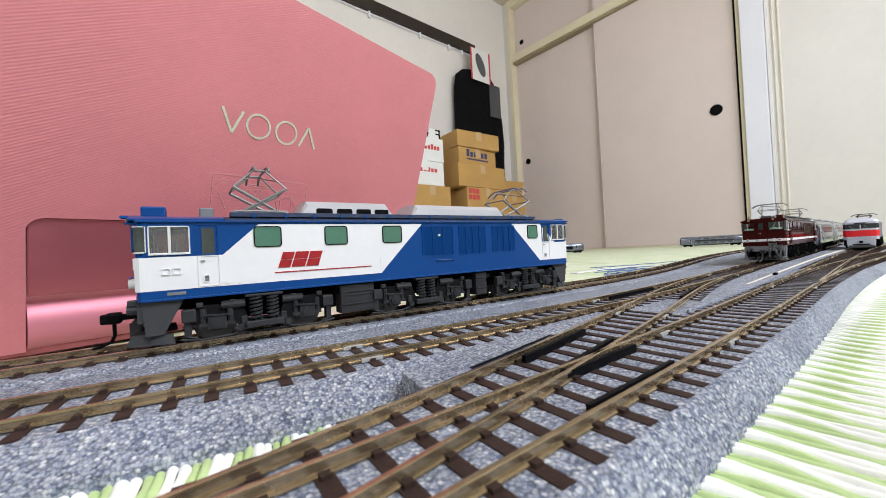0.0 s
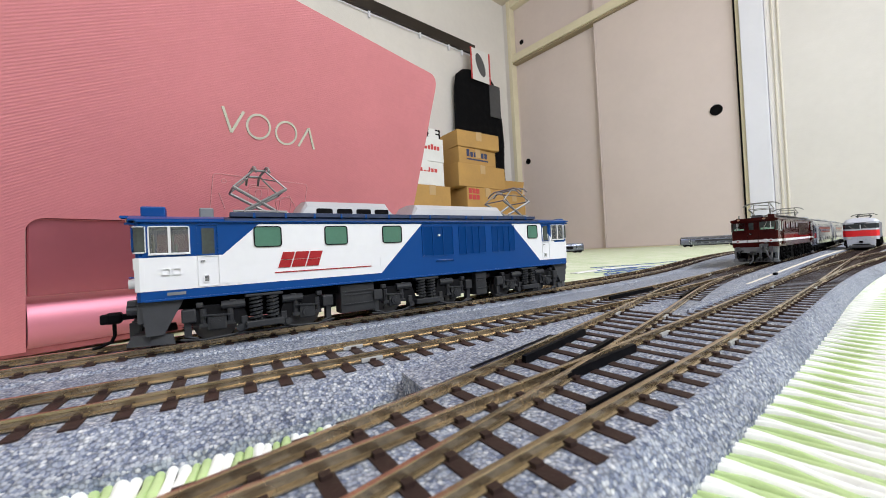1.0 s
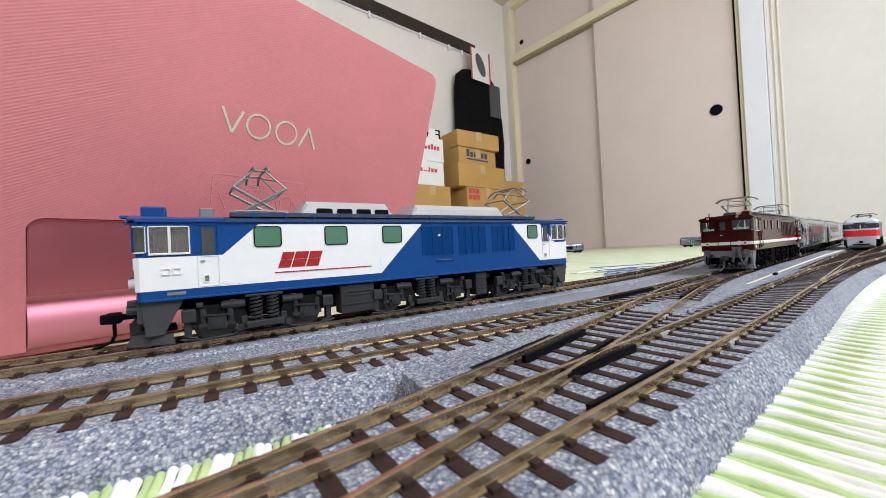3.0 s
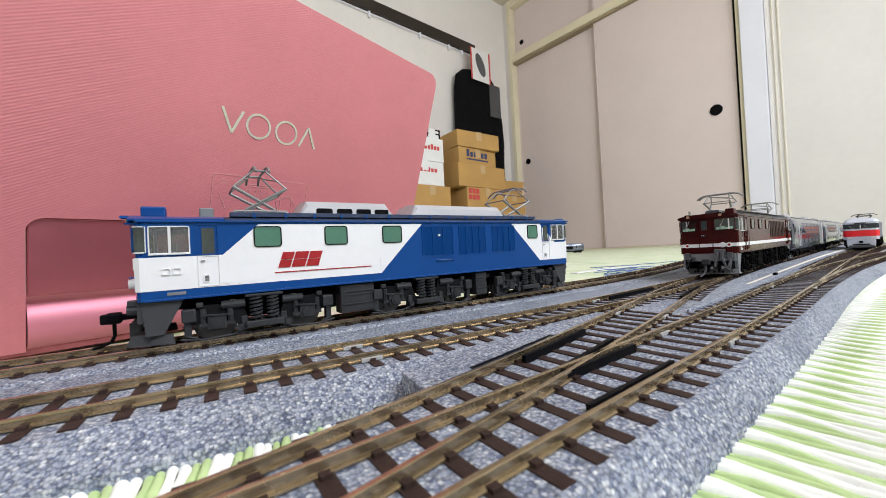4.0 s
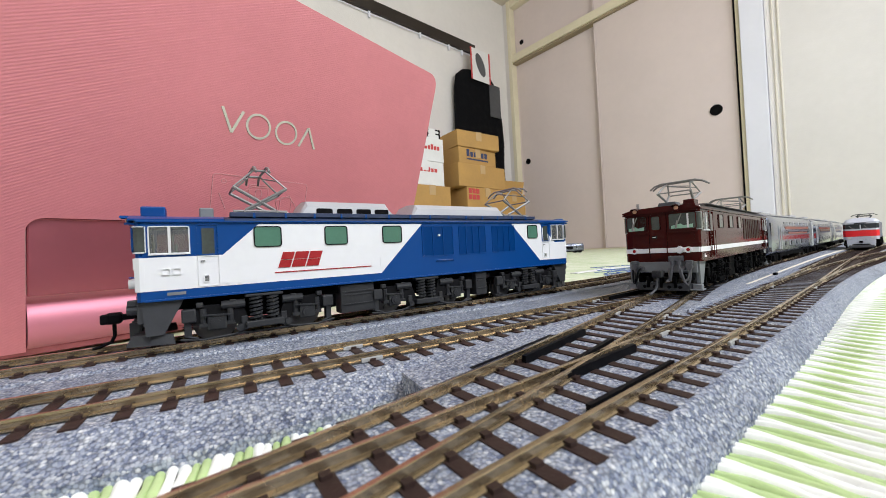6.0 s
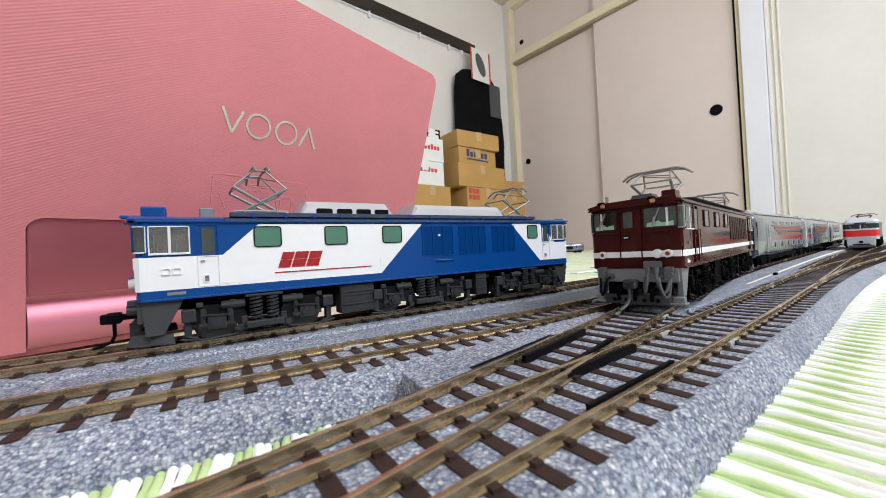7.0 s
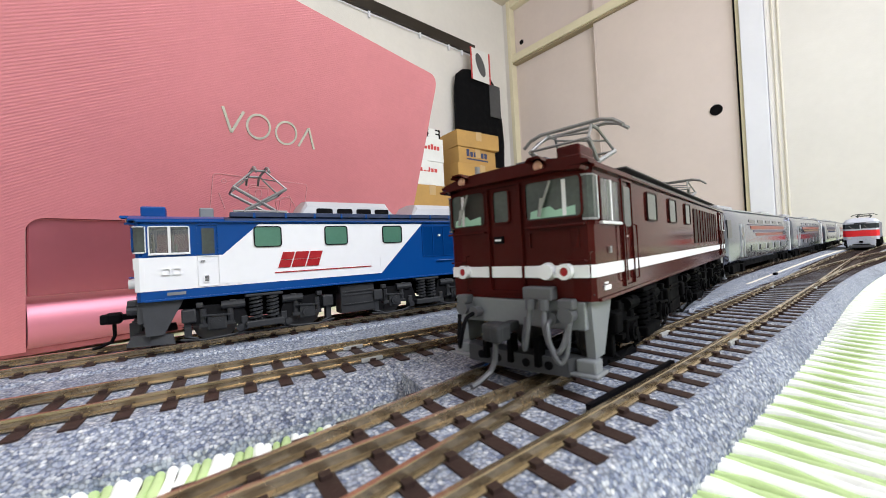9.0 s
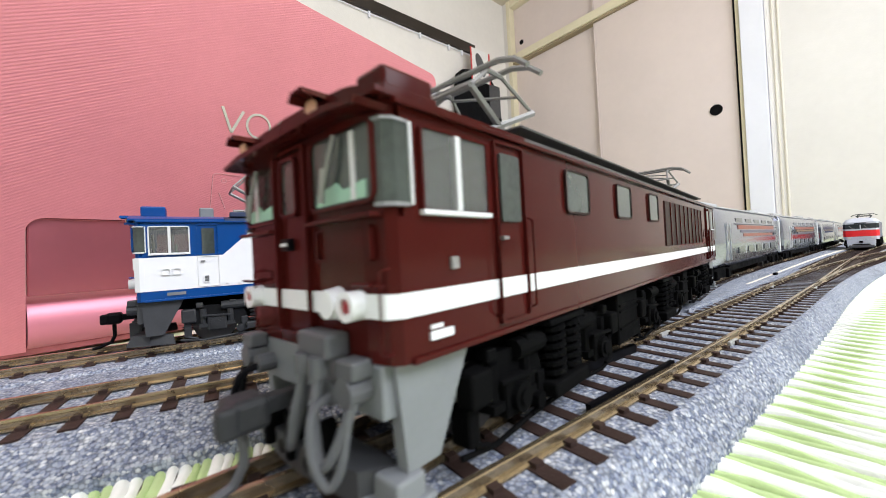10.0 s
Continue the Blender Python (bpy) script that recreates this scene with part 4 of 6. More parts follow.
def locomotive(name, brown):
    """A boxy electric locomotive, its front at x = 0, rails at z = 0."""
    t = empty(name)
    base = M["brown"] if brown else M["blue"]
    under = "blackish" if brown else "dark"
    cw0, cw1, wall_x, dr0, dr1 = (0.0049, 0.0163, 0.0176, 0.0182, 0.0258) if brown else (0.0042, 0.0150, 0.0168, 0.0174, 0.0240)
    plan = [(0.0014, -HW), (0.0004, -HW + 0.0009), (0.0, -0.0140), (0.0, 0.0140), (0.0004, HW - 0.0009), (0.0014, HW), (L - 0.0014, HW), (L - 0.0004, HW - 0.0009), (L, 0.0140), (L, -0.0140), (L - 0.0004, -HW + 0.0009), (L - 0.0014, -HW)]
    mid = [(wall_x, -HW), (wall_x, HW), (L - wall_x, HW), (L - wall_x, -HW)]
    part("body", MB().prism(plan, "z", 0.0166, 0.0316).prism(mid, "z", 0.0316, 0.0434), base, t)
    nose = [(0.0014, -HW), (0.0004, -HW + 0.0009), (0.0, -0.0140), (0.0, 0.0140), (0.0004, HW - 0.0009), (0.0014, HW), (0.0024, HW - 0.0009), (0.0014, 0.0135), (0.0014, -0.0135), (0.0024, -HW + 0.0009)]
    for f in (lambda x: x, lambda x: L - x):
        part("cab_front", MB().prism([(f(x), y) for x, y in nose], "z", 0.0316, 0.0434), base, t)
        part("cab_desk", MB().box(min(f(0.0016), f(0.0040)), max(f(0.0016), f(0.0040)), -0.0130, 0.0130, 0.0316, 0.0332, 0.0003), M["cabgreen"], t, "pale green driver's desk inside the cab")
        part("driver_seat", MB().box(min(f(0.0080), f(0.0110)), max(f(0.0080), f(0.0110)), 0.0060, 0.0095, 0.0316, 0.0336, 0.0004).box(min(f(0.0104), f(0.0112)), max(f(0.0104), f(0.0112)), 0.0060, 0.0095, 0.0330, 0.0366, 0.0003), M["cabgreen"], t)
        for s in (-1, 1):
            a, b = sorted((f(0.0022), f(wall_x)))
            c, d = sorted((f(cw0), f(cw1)))
            part("cab_wall", frame_of(MB(), "y", rounded(a, b, 0.0316, 0.0434, 0.0002), rounded(c, d, 0.0325, 0.0412, 0.0003), s * (HW - 0.0009), s * HW), base, t)
    arc = [(-HW - 0.0006, 0.0434), (-HW - 0.0006, 0.0440), (-0.0168, 0.0446), (-0.0135, 0.0453), (-0.0085, 0.0457), (0.0, 0.0459), (0.0085, 0.0457), (0.0135, 0.0453), (0.0168, 0.0446), (HW + 0.0006, 0.0440), (HW + 0.0006, 0.0434)]
    part("roof", MB().prism(arc, "x", -0.0012, 0.026), base, t, smooth=True)
    part("roof", MB().prism(arc, "x", L - 0.026, L + 0.0012), base, t, smooth=True)
    part("roof", MB().prism(arc, "x", 0.0262, L - 0.0262), M["brownroof"] if brown else M["roofdeck"], t, smooth=True)
    for s in (-1, 1):
        part("roof_walkway", MB().box(0.028, L - 0.028, min(s * 0.0134, s * 0.0172), max(s * 0.0134, s * 0.0172), 0.0451 if not brown else 0.0464, 0.0468, 0.0001), M["brownroof"] if brown else M["roofdeck"], t)
        part("rain_gutter", MB().box(0.001, L - 0.001, min(s * HW, s * (HW + 0.0009)), max(s * HW, s * (HW + 0.0009)), 0.0428, 0.0434, 0.0001), base, t)
        for i in range(0 if brown else 14):
            x = 0.036 + i * 0.0113
            br = MB().box(x - 0.0004, x + 0.0004, min(s * 0.0135, s * 0.0174), max(s * 0.0135, s * 0.0174), 0.0446, 0.0466)
            part("walkway_bracket", br, M["brownroof"] if brown else M["blue"], t)

    # paint
    if not brown:
        tint = dict(
            cab_panel=[(0.0024, 0.0199), (0.0240, 0.0199), (0.0240, 0.0311), (0.0024, 0.0311)],
            side_panel=[(0.0240, 0.0199), (0.0868, 0.0199), (0.1095, 0.0422), (0.0372, 0.0422), (0.0250, 0.0311), (0.0240, 0.0311)],
            rear_panel=[(0.1925, 0.0199), (L - 0.0024, 0.0199), (L - 0.0024, 0.0306), (0.2068, 0.0306), (0.1935, 0.0422), (0.1697, 0.0422)])
        for s in (-1, 1):
            for k, o in tint.items():
                part(k, MB().prism(o if s < 0 else [(L - x, z) for x, z in o], "y", s * (HW - 0.0002), s * (HW + 0.00012)), M["white"], t, "white painted side panel")
        for fx, sg in ((0, -1), (L, 1)):
            part("front_panel", MB().box(min(fx, fx + sg * 0.0003), max(fx, fx + sg * 0.0003), -0.0140, 0.0140, 0.0199, 0.0311), M["white"], t, "white painted front")
            for s in (-1, 1):
                q = [(fx + sg * 0.0003, s * 0.0140), (fx + sg * 0.0001, s * (HW - 0.0008)), (fx - sg * 0.0013, s * (HW + 0.0002)), (fx - sg * 0.0026, s * (HW + 0.0002)), (fx - sg * 0.0026, s * (HW - 0.0008)), (fx - sg * 0.0008, s * (HW - 0.0018))]
                part("front_corner", MB().prism(q, "z", 0.0199, 0.0311), M["white"], t)
    else:
        for s in (-1, 1):
            part("stripe", MB().box(0.0024, L - 0.0024, min(s * (HW - 0.0002), s * (HW + 0.0002)), max(s * (HW - 0.0002), s * (HW + 0.0002)), 0.0213, 0.0238), M["stripe"], t, "white waist stripe")
        for fx, sg in ((0, -1), (L, 1)):
            part("stripe", MB().box(min(fx, fx + sg * 0.0004), max(fx, fx + sg * 0.0004), -0.0140, 0.0140, 0.0213, 0.0238), M["stripe"], t, "white waist stripe")
            for s in (-1, 1):
                q = [(fx + sg * 0.0004, s * 0.0140), (fx + sg * 0.0001, s * (HW - 0.0008)), (fx - sg * 0.0013, s * (HW + 0.0002)), (fx - sg * 0.0026, s * (HW + 0.0002)), (fx - sg * 0.0026, s * (HW - 0.0008)), (fx - sg * 0.0008, s * (HW - 0.0018))]
                part("stripe", MB().prism(q, "z", 0.0213, 0.0238), M["stripe"], t)

    # sides: cab windows, doors, engine-room windows, louvres, handrails
    for s in (-1, 1):
        for f in (lambda x: x, lambda x: L - x):
            xs = sorted((f(cw0), f(cw1)))
            side_window(t, s, xs[0], xs[1], 0.0325, 0.0412, "glass", "brown" if brown else "steelwhite", 0.0003, 0.0004, True)
            part("window_sill", MB().box(xs[0] - 0.0004, xs[1] + 0.0004, min(s * (HW - 0.0002), s * (HW + 0.0008)), max(s * (HW - 0.0002), s * (HW + 0.0008)), 0.0318, 0.0324, 0.0001), M["steelwhite"], t)
            xs = sorted((f(dr0), f(dr1)))
            zd = 0.0178 if brown else 0.0313
            d = part("door", frame_of(MB(), "y", rounded(xs[0], xs[1], zd, 0.0424, 0.0004), rounded(xs[0] + 0.0004, xs[1] - 0.0004, zd + 0.0004, 0.0420, 0.0003), s * (HW - 0.0002), s * (HW + 0.0005)), base, t)
            if not brown:
                part("door_panel", frame_of(MB(), "y", rounded(xs[0], xs[1], 0.0203, 0.0311, 0.0003), rounded(xs[0] + 0.0003, xs[1] - 0.0003, 0.0206, 0.0308, 0.0002), s * (HW - 0.0002), s * (HW + 0.0004)), M["white"], d, "white lower half of the cab door")
                xg = (xs[0] + xs[1]) / 2 - 0.0008
                part("door_grille", frame_of(MB(), "y", rounded(xg - 0.0009, xg + 0.0009, 0.0216, 0.0242, 0.0002), rounded(xg - 0.0007, xg + 0.0007, 0.0218, 0.0240, 0.0001), s * HW, s * (HW + 0.0005)), M["white"], d)
                for zg in (0.0222, 0.0227, 0.0232, 0.0237):
                    part("grille_bar", MB().box(xg - 0.0006, xg + 0.0006, min(s * HW, s * (HW + 0.0004)), max(s * HW, s * (HW + 0.0004)), zg, zg + 0.0002), M["grey"], d)
            part("door_window", MB().prism(rounded(xs[0] + 0.0014, xs[1] - 0.0014, 0.0315, 0.0408, 0.0004), "y", s * (HW - 0.0002), s * (HW + 0.0004)), M["cabglass"], d)
            part("door_handle", MB().box(xs[0] + 0.0009, xs[0] + 0.0022, min(s * HW, s * (HW + 0.0008)), max(s * HW, s * (HW + 0.0008)), 0.0290, 0.0295, 0.0001), M["steel"], d)
            for xx in (xs[0] - 0.0006, xs[1] + 0.0006) if brown else ():
                part("handrail", MB().tube([(xx, s * HW, 0.0190), (xx, s * (HW + 0.0010), 0.0194), (xx, s * (HW + 0.0010), 0.0318), (xx, s * HW, 0.0322)], 0.00022, 5), M["brown" if brown else "white"], t)
        m = (lambda x: x) if s < 0 else (lambda x: L - x)
        for x0, x1 in ((0.0402, 0.0500), (0.0668, 0.0768), (0.0938, 0.1032)) if brown else ((0.0357, 0.0448), (0.0623, 0.0714), (0.0885, 0.0977), (0.1828, 0.1907)):
            a, b = sorted((m(x0), m(x1)))
            side_window(t, s, a, b, 0.0338, 0.0410, "cabglass" if brown else "greenglass", "brown2" if brown else "black", 0.0009, 0.0004)
        if brown:
            a, b = sorted((m(0.112), m(0.178)))
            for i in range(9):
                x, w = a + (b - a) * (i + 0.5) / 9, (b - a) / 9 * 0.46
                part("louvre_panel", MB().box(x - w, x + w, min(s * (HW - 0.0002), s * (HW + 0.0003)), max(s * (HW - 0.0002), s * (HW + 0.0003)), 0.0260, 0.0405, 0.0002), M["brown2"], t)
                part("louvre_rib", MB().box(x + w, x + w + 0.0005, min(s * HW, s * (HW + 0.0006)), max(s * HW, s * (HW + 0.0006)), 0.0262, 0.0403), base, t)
        else:
            # three groups of tall grilles, each a shallow tray with upright ribs and fine slats
            for g0, g1, ribs in ((0.1092, 0.1278, 3), (0.1316, 0.1498, 4), (0.1544, 0.1718, 4)):
                a, b = sorted((m(g0), m(g1)))
                gr = part("grille", frame_of(MB(), "y", rounded(a, b, 0.0262, 0.0412, 0.0004), rounded(a + 0.0003, b - 0.0003, 0.0265, 0.0409, 0.0003), s * HW, s * (HW + 0.0003)), base, t, "blue side grille")
                for i in range(1, ribs):
                    x = a + (b - a) * i / ribs
                    part("grille_rib", MB().box(x - 0.0002, x + 0.0002, min(s * HW, s * (HW + 0.0004)), max(s * HW, s * (HW + 0.0004)), 0.0265, 0.0409), base, gr)
                sl = MB()
                for i in range(30):
                    z = 0.0267 + i * 0.00047
                    sl.add([(a + 0.0004, s * (HW + 0.00002), z), (b - 0.0004, s * (HW + 0.00002), z), (b - 0.0004, s * (HW + 0.00016), z + 0.0004), (a + 0.0004, s * (HW + 0.00016), z + 0.0004)], [(0, 1, 2, 3)])
                part("grille_slats", sl, base, gr)
        if not brown:
            a, b = sorted((m(0.1120), m(0.1300)))
            part("grab_bar", MB().tube([(m(0.117), s * HW, 0.0233), (m(0.117), s * (HW + 0.0008), 0.0240), (m(0.127), s * (HW + 0.0008), 0.0240), (m(0.127), s * HW, 0.0233)], 0.00025), M["blue"], t)
            part("side_lamp", MB().cyl((m(0.1190), s * HW, 0.0365), (m(0.1190), s * (HW + 0.0008), 0.0365), 0.0006, 10), M["lamp"], t)
            part("panel_outline", frame_of(MB(), "y", rounded(m(0.0846) - 0.0022, m(0.0846) + 0.0022, 0.0215, 0.0272, 0.0006), rounded(m(0.0846) - 0.00205, m(0.0846) + 0.00205, 0.02165, 0.02705, 0.0005), s * HW, s * (HW + 0.0002)), M["white"], t)
            # red emblem: slanted blocks over a long thin line
            def block(pts):
                part("red_emblem_block", MB().prism([(m(px), pz) for px, pz in pts] if s < 0 else [(m(0.1032 - px), pz) for px, pz in pts], "y", s * HW, s * (HW + 0.0004)), M["red"], t, "red slanted emblem shape")
            for b0, b1 in ((0.0434, 0.0478), (0.0483, 0.0534), (0.0539, 0.0588)):
                block([(b0, 0.0252), (b1, 0.0252), (b1 + 0.0010, 0.0281), (b0 + 0.0010, 0.0281)])
                block([(b0 + 0.0011, 0.0283), (b1 + 0.0011, 0.0283), (b1 + 0.0020, 0.0312), (b0 + 0.0020, 0.0312)])
            xa, xb = sorted((m(0.0422), m(0.0820)) if s < 0 else (m(0.0212), m(0.061)))
            part("red_line", MB().box(xa, xb, min(s * HW, s * (HW + 0.0004)), max(s * HW, s * (HW + 0.0004)), 0.0232, 0.0236), M["red"], t, "thin dark red line")
            for dx in (0.0, 0.0030):
                part("route_plate_frame", frame_of(MB(), "y", rounded(m(0.0084 + dx) - 0.0012, m(0.0084 + dx) + 0.0012, 0.0250, 0.0273, 0.0003), rounded(m(0.0084 + dx) - 0.0009, m(0.0084 + dx) + 0.0009, 0.0253, 0.0270, 0.0002), s * HW, s * (HW + 0.0006)), M["white"], t)
            part("number_bars", MB().box(m(0.0110) - 0.0026, m(0.0110) + 0.0026, min(s * HW, s * (HW + 0.0003)), max(s * HW, s * (HW + 0.0003)), 0.0181, 0.0191), M["skirt"], t)
            for xx, zz in ((0.0262, 0.0212), (0.0300, 0.0210)):
                part("bolt_head", MB().cyl((m(xx), s * HW, zz), (m(xx), s * (HW + 0.0006), zz), 0.0004, 8), M["white"], t)
        else:
            part("number_bars", MB().box(m(0.0068) - 0.0018, m(0.0068) + 0.0018, min(s * HW, s * (HW + 0.0003)), max(s * HW, s * (HW + 0.0003)), 0.0184, 0.0193).box(m(0.0060) - 0.0009, m(0.0060) + 0.0009, min(s * HW, s * (HW + 0.0003)), max(s * HW, s * (HW + 0.0003)), 0.0196, 0.0200), M["stripe"], t, "pale unreadable lettering bars")
            part("name_plate", MB().box(m(0.0094) - 0.0006, m(0.0094) + 0.0006, min(s * HW, s * (HW + 0.0004)), max(s * HW, s * (HW + 0.0004)), 0.0258, 0.0272), M["steel"], t)
        part("sill_beam", MB().box(0.0024, L - 0.0024, min(s * (HW - 0.001), s * (HW + 0.0004)), max(s * (HW - 0.001), s * (HW + 0.0004)), 0.0164, 0.0171, 0.0001), base, t)

    # both ends
    for fx, sg in ((0.0, -1), (L, 1)):
        k = -sg            # +y is the door's side at the front
        def yy(a, b):
            return tuple(sorted((a * k, b * k)))
        y0, y1 = yy(0.0066, 0.0165)
        front_window(t, fx - sg * 0.0002, sg, y0, y1, 0.0335, 0.0414, "cabglass", "brown" if brown else "blue")
        y0, y1 = yy(-0.0001, 0.0038)
        front_window(t, fx, sg, y0, y1, 0.0338, 0.0408, "cabglass", "brown" if brown else "blue", 0.0006)
        y0, y1 = yy(-0.0165, -0.0046)
        front_window(t, fx, sg, y0, y1, 0.0335, 0.0414, "cabglass", "brown" if brown else "blue", 0.0008)
        if brown:
            for a, b in ((-0.0172, -0.0042), (0.0062, 0.0172)):
                part("window_ledge", MB().box(min(fx, fx + sg * 0.0014), max(fx, fx + sg * 0.0014), *yy(a, b), 0.0316, 0.0321, 0.0001), base, t)
        for s in (-1, 1):
            q = [(fx + sg * 0.0002, s * (HW - 0.0015)), (fx - sg * 0.0001, s * (HW - 0.0004)), (fx - sg * 0.0011, s * (HW + 0.0003)), (fx - sg * 0.0030, s * (HW + 0.0003)), (fx - sg * 0.0030, s * (HW - 0.0006)), (fx - sg * 0.0012, s * (HW - 0.0013))]
            cw = part("corner_window", MB().prism(q, "z", 0.0330, 0.0412), M["cabglass"], t, "wrap-round corner window pane")
            for za, zb in ((0.0326, 0.0330), (0.0412, 0.0415)):
                part("window_frame", MB().prism([(x + sg * 0.0002, y + s * 0.0001) for x, y in q], "z", za, zb), M["rubber" if brown else "steelwhite"], cw)
            part("window_frame", MB().box(min(fx - sg * 0.0030, fx - sg * 0.0033), max(fx - sg * 0.0030, fx - sg * 0.0033), min(s * (HW - 0.0002), s * (HW + 0.0005)), max(s * (HW - 0.0002), s * (HW + 0.0005)), 0.0328, 0.0414), M["steelwhite"], cw)
        part("visor", MB().prism([(-0.0176, 0.0421), (-0.0180, 0.0427), (-0.012, 0.0434), (0.012, 0.0434), (0.0180, 0.0427), (0.0176, 0.0421), (0.012, 0.0427), (-0.012, 0.0427)], "x", fx - sg * 0.001, fx + sg * (0.0030 if brown else 0.0020)), base, t)
        d = part("gangway_door", frame_of(MB(), "x", rounded(*yy(-0.0034, 0.0056), 0.0180, 0.0421, 0.0004), rounded(*yy(-0.0030, 0.0052), 0.0185, 0.0417, 0.0004), fx, fx + sg * 0.0009), base if brown else M["blue"], t)
        part("plate", MB().box(min(fx, fx + sg * 0.0008), max(fx, fx + sg * 0.0008), *yy(0.0016, 0.0038), 0.0290, 0.0306), M["black"], d, "black plate holder with a pale bar")
        part("plate_bar", MB().box(min(fx, fx + sg * 0.0010), max(fx, fx + sg * 0.0010), *yy(0.0019, 0.0035), 0.0296, 0.0300), M["stripe"], d)
        part("front_recess", frame_of(MB(), "x", rounded(*yy(-0.0158, -0.0048), 0.0272, 0.0310, 0.0004), rounded(*yy(-0.0154, -0.0052), 0.0276, 0.0308, 0.0004), fx, fx + sg * 0.0005), base if brown else M["white"], t)
        for y in (-0.0129, 0.0129):
            lm = part("marker_lamp", MB().cyl((fx, y, 0.0226), (fx + sg * 0.0016, y, 0.0226), 0.0016, 20).ring((fx + sg * 0.0016, y, 0.0226), "x", 0.0009, 0.0016, sg * 0.0004, 20), M["stripe"], t, "round white marker lamp with red lens", True)
            part("lens", MB().cyl((fx + sg * 0.0016, y, 0.0226), (fx + sg * 0.0019, y, 0.0226), 0.0009, 14, 0.0005), M["red"], lm)
        part("jumper_cover", MB().cyl((fx, k * -0.0088, 0.0226), (fx + sg * 0.0018, k * -0.0088, 0.0226), 0.0019, 18, 0.0016).box(min(fx, fx + sg * 0.0014), max(fx, fx + sg * 0.0014), k * -0.0088 - 0.0018, k * -0.0088 + 0.0018, 0.0215, 0.0238, 0.0004), M["stripe"], t, smooth=True)
        for y in (-0.0087, 0.0114):
            z = 0.0443
            hd = part("headlight", MB().cyl((fx - sg * 0.002, y * k, z), (fx + sg * 0.0022, y * k, z), 0.0012, 18), base, t, "round headlight under a small hood", True)
            part("lens", MB().cyl((fx + sg * 0.0022, y * k, z), (fx + sg * 0.0026, y * k, z), 0.0011, 16, 0.0007), M["peach"], hd, "peach coloured lens")
            part("hood", MB().prism([(y * k - 0.0019, z + 0.0007), (y * k - 0.0012, z + 0.0016), (y * k + 0.0012, z + 0.0016), (y * k + 0.0019, z + 0.0007), (y * k + 0.0011, z + 0.0013), (y * k - 0.0011, z + 0.0013)], "x", fx - sg * 0.002, fx + sg * 0.0040), base, hd)
        for y in (0.0110, -0.0105):
            part("wiper", MB().tube([(fx + sg * 0.0008, k * y, 0.0412), (fx + sg * 0.0012, k * (y + 0.0022), 0.0355)], 0.00028, 5).tube([(fx + sg * 0.0012, k * (y + 0.0022) - 0.0004, 0.0378), (fx + sg * 0.0012, k * (y + 0.0026), 0.0340)], 0.0004, 5), M["steel"], t)
        for y in (-0.0150, 0.0150):
            part("end_handrail", MB().tube([(fx, y - 0.0020, 0.0246), (fx + sg * 0.0014, y - 0.0020, 0.0249), (fx + sg * 0.0014, y + 0.0014, 0.0249), (fx - sg * 0.0003, y + 0.0014, 0.0246)], 0.0002, 5), base, t)
            if brown:
                part("end_grab_iron", MB().tube([(fx, y - 0.0030, 0.0180), (fx + sg * 0.0013, y - 0.0030, 0.0182), (fx + sg * 0.0013, y - 0.0030, 0.0262), (fx, y - 0.0030, 0.0264)], 0.0002, 5), base, t)
        # buffer beam, skirt, plough, coupler, hoses
        part("end_skirt", MB().box(min(fx + sg * 0.0, fx - sg * 0.0022), max(fx + sg * 0.0, fx - sg * 0.0022), -0.0160, 0.0160, 0.0108 if brown else 0.0092, 0.0165, 0.0003), M["skirt" if brown else "dark2"], t, "grey buffer beam")
        for s in (-1, 1):
            q = [(fx - sg * 0.0012, 0.0165), (fx - sg * 0.0130, 0.0165), (fx - sg * 0.0070, 0.0050), (fx - sg * 0.0022, 0.0050)]
            part("side_skirt", MB().prism(q, "y", s * 0.0150, s * 0.0168), M["skirt" if brown else "dark2"], t)
            if brown:
                part("steps", MB().box(min(fx, fx - sg * 0.0040), max(fx, fx - sg * 0.0040), min(s * 0.0135, s * 0.0175), max(s * 0.0135, s * 0.0175), 0.0022, 0.0050, 0.0004).box(min(fx + sg * 0.001, fx - sg * 0.0050), max(fx + sg * 0.001, fx - sg * 0.0050), min(s * 0.0125, s * 0.0182), max(s * 0.0125, s * 0.0182), 0.0018, 0.0026, 0.0003), M["skirt"], t)
            else:
                part("plough_wing", MB().add([(fx + sg * 0.0020, s * 0.0125, 0.0052), (fx + sg * 0.0036, s * 0.0125, 0.0016), (fx - sg * 0.0100, s * 0.0176, 0.0016), (fx - sg * 0.0090, s * 0.0165, 0.0048), (fx + sg * 0.0010, s * 0.0115, 0.0052), (fx + sg * 0.0020, s * 0.0110, 0.0016), (fx - sg * 0.0100, s * 0.0160, 0.0016), (fx - sg * 0.0095, s * 0.0155, 0.0048)], [(0, 1, 2, 3), (4, 7, 6, 5), (0, 4, 5, 1), (3, 2, 6, 7), (0, 3, 7, 4), (1, 5, 6, 2)]), M["dark2"], t, "dark grey plough wing")
            part("air_cock", MB().cyl((fx, s * 0.0130, 0.0140), (fx + sg * 0.0028, s * 0.0130, 0.0140), 0.0016, 12).box(min(fx, fx + sg * 0.0026), max(fx, fx + sg * 0.0026), s * 0.0130 - 0.0016, s * 0.0130 + 0.0016, 0.0152, 0.0172, 0.0003).cyl((fx, s * 0.0098, 0.0132), (fx + sg * 0.0024, s * 0.0098, 0.0132), 0.0013, 12), M["grey" if brown else "dark2"], t)
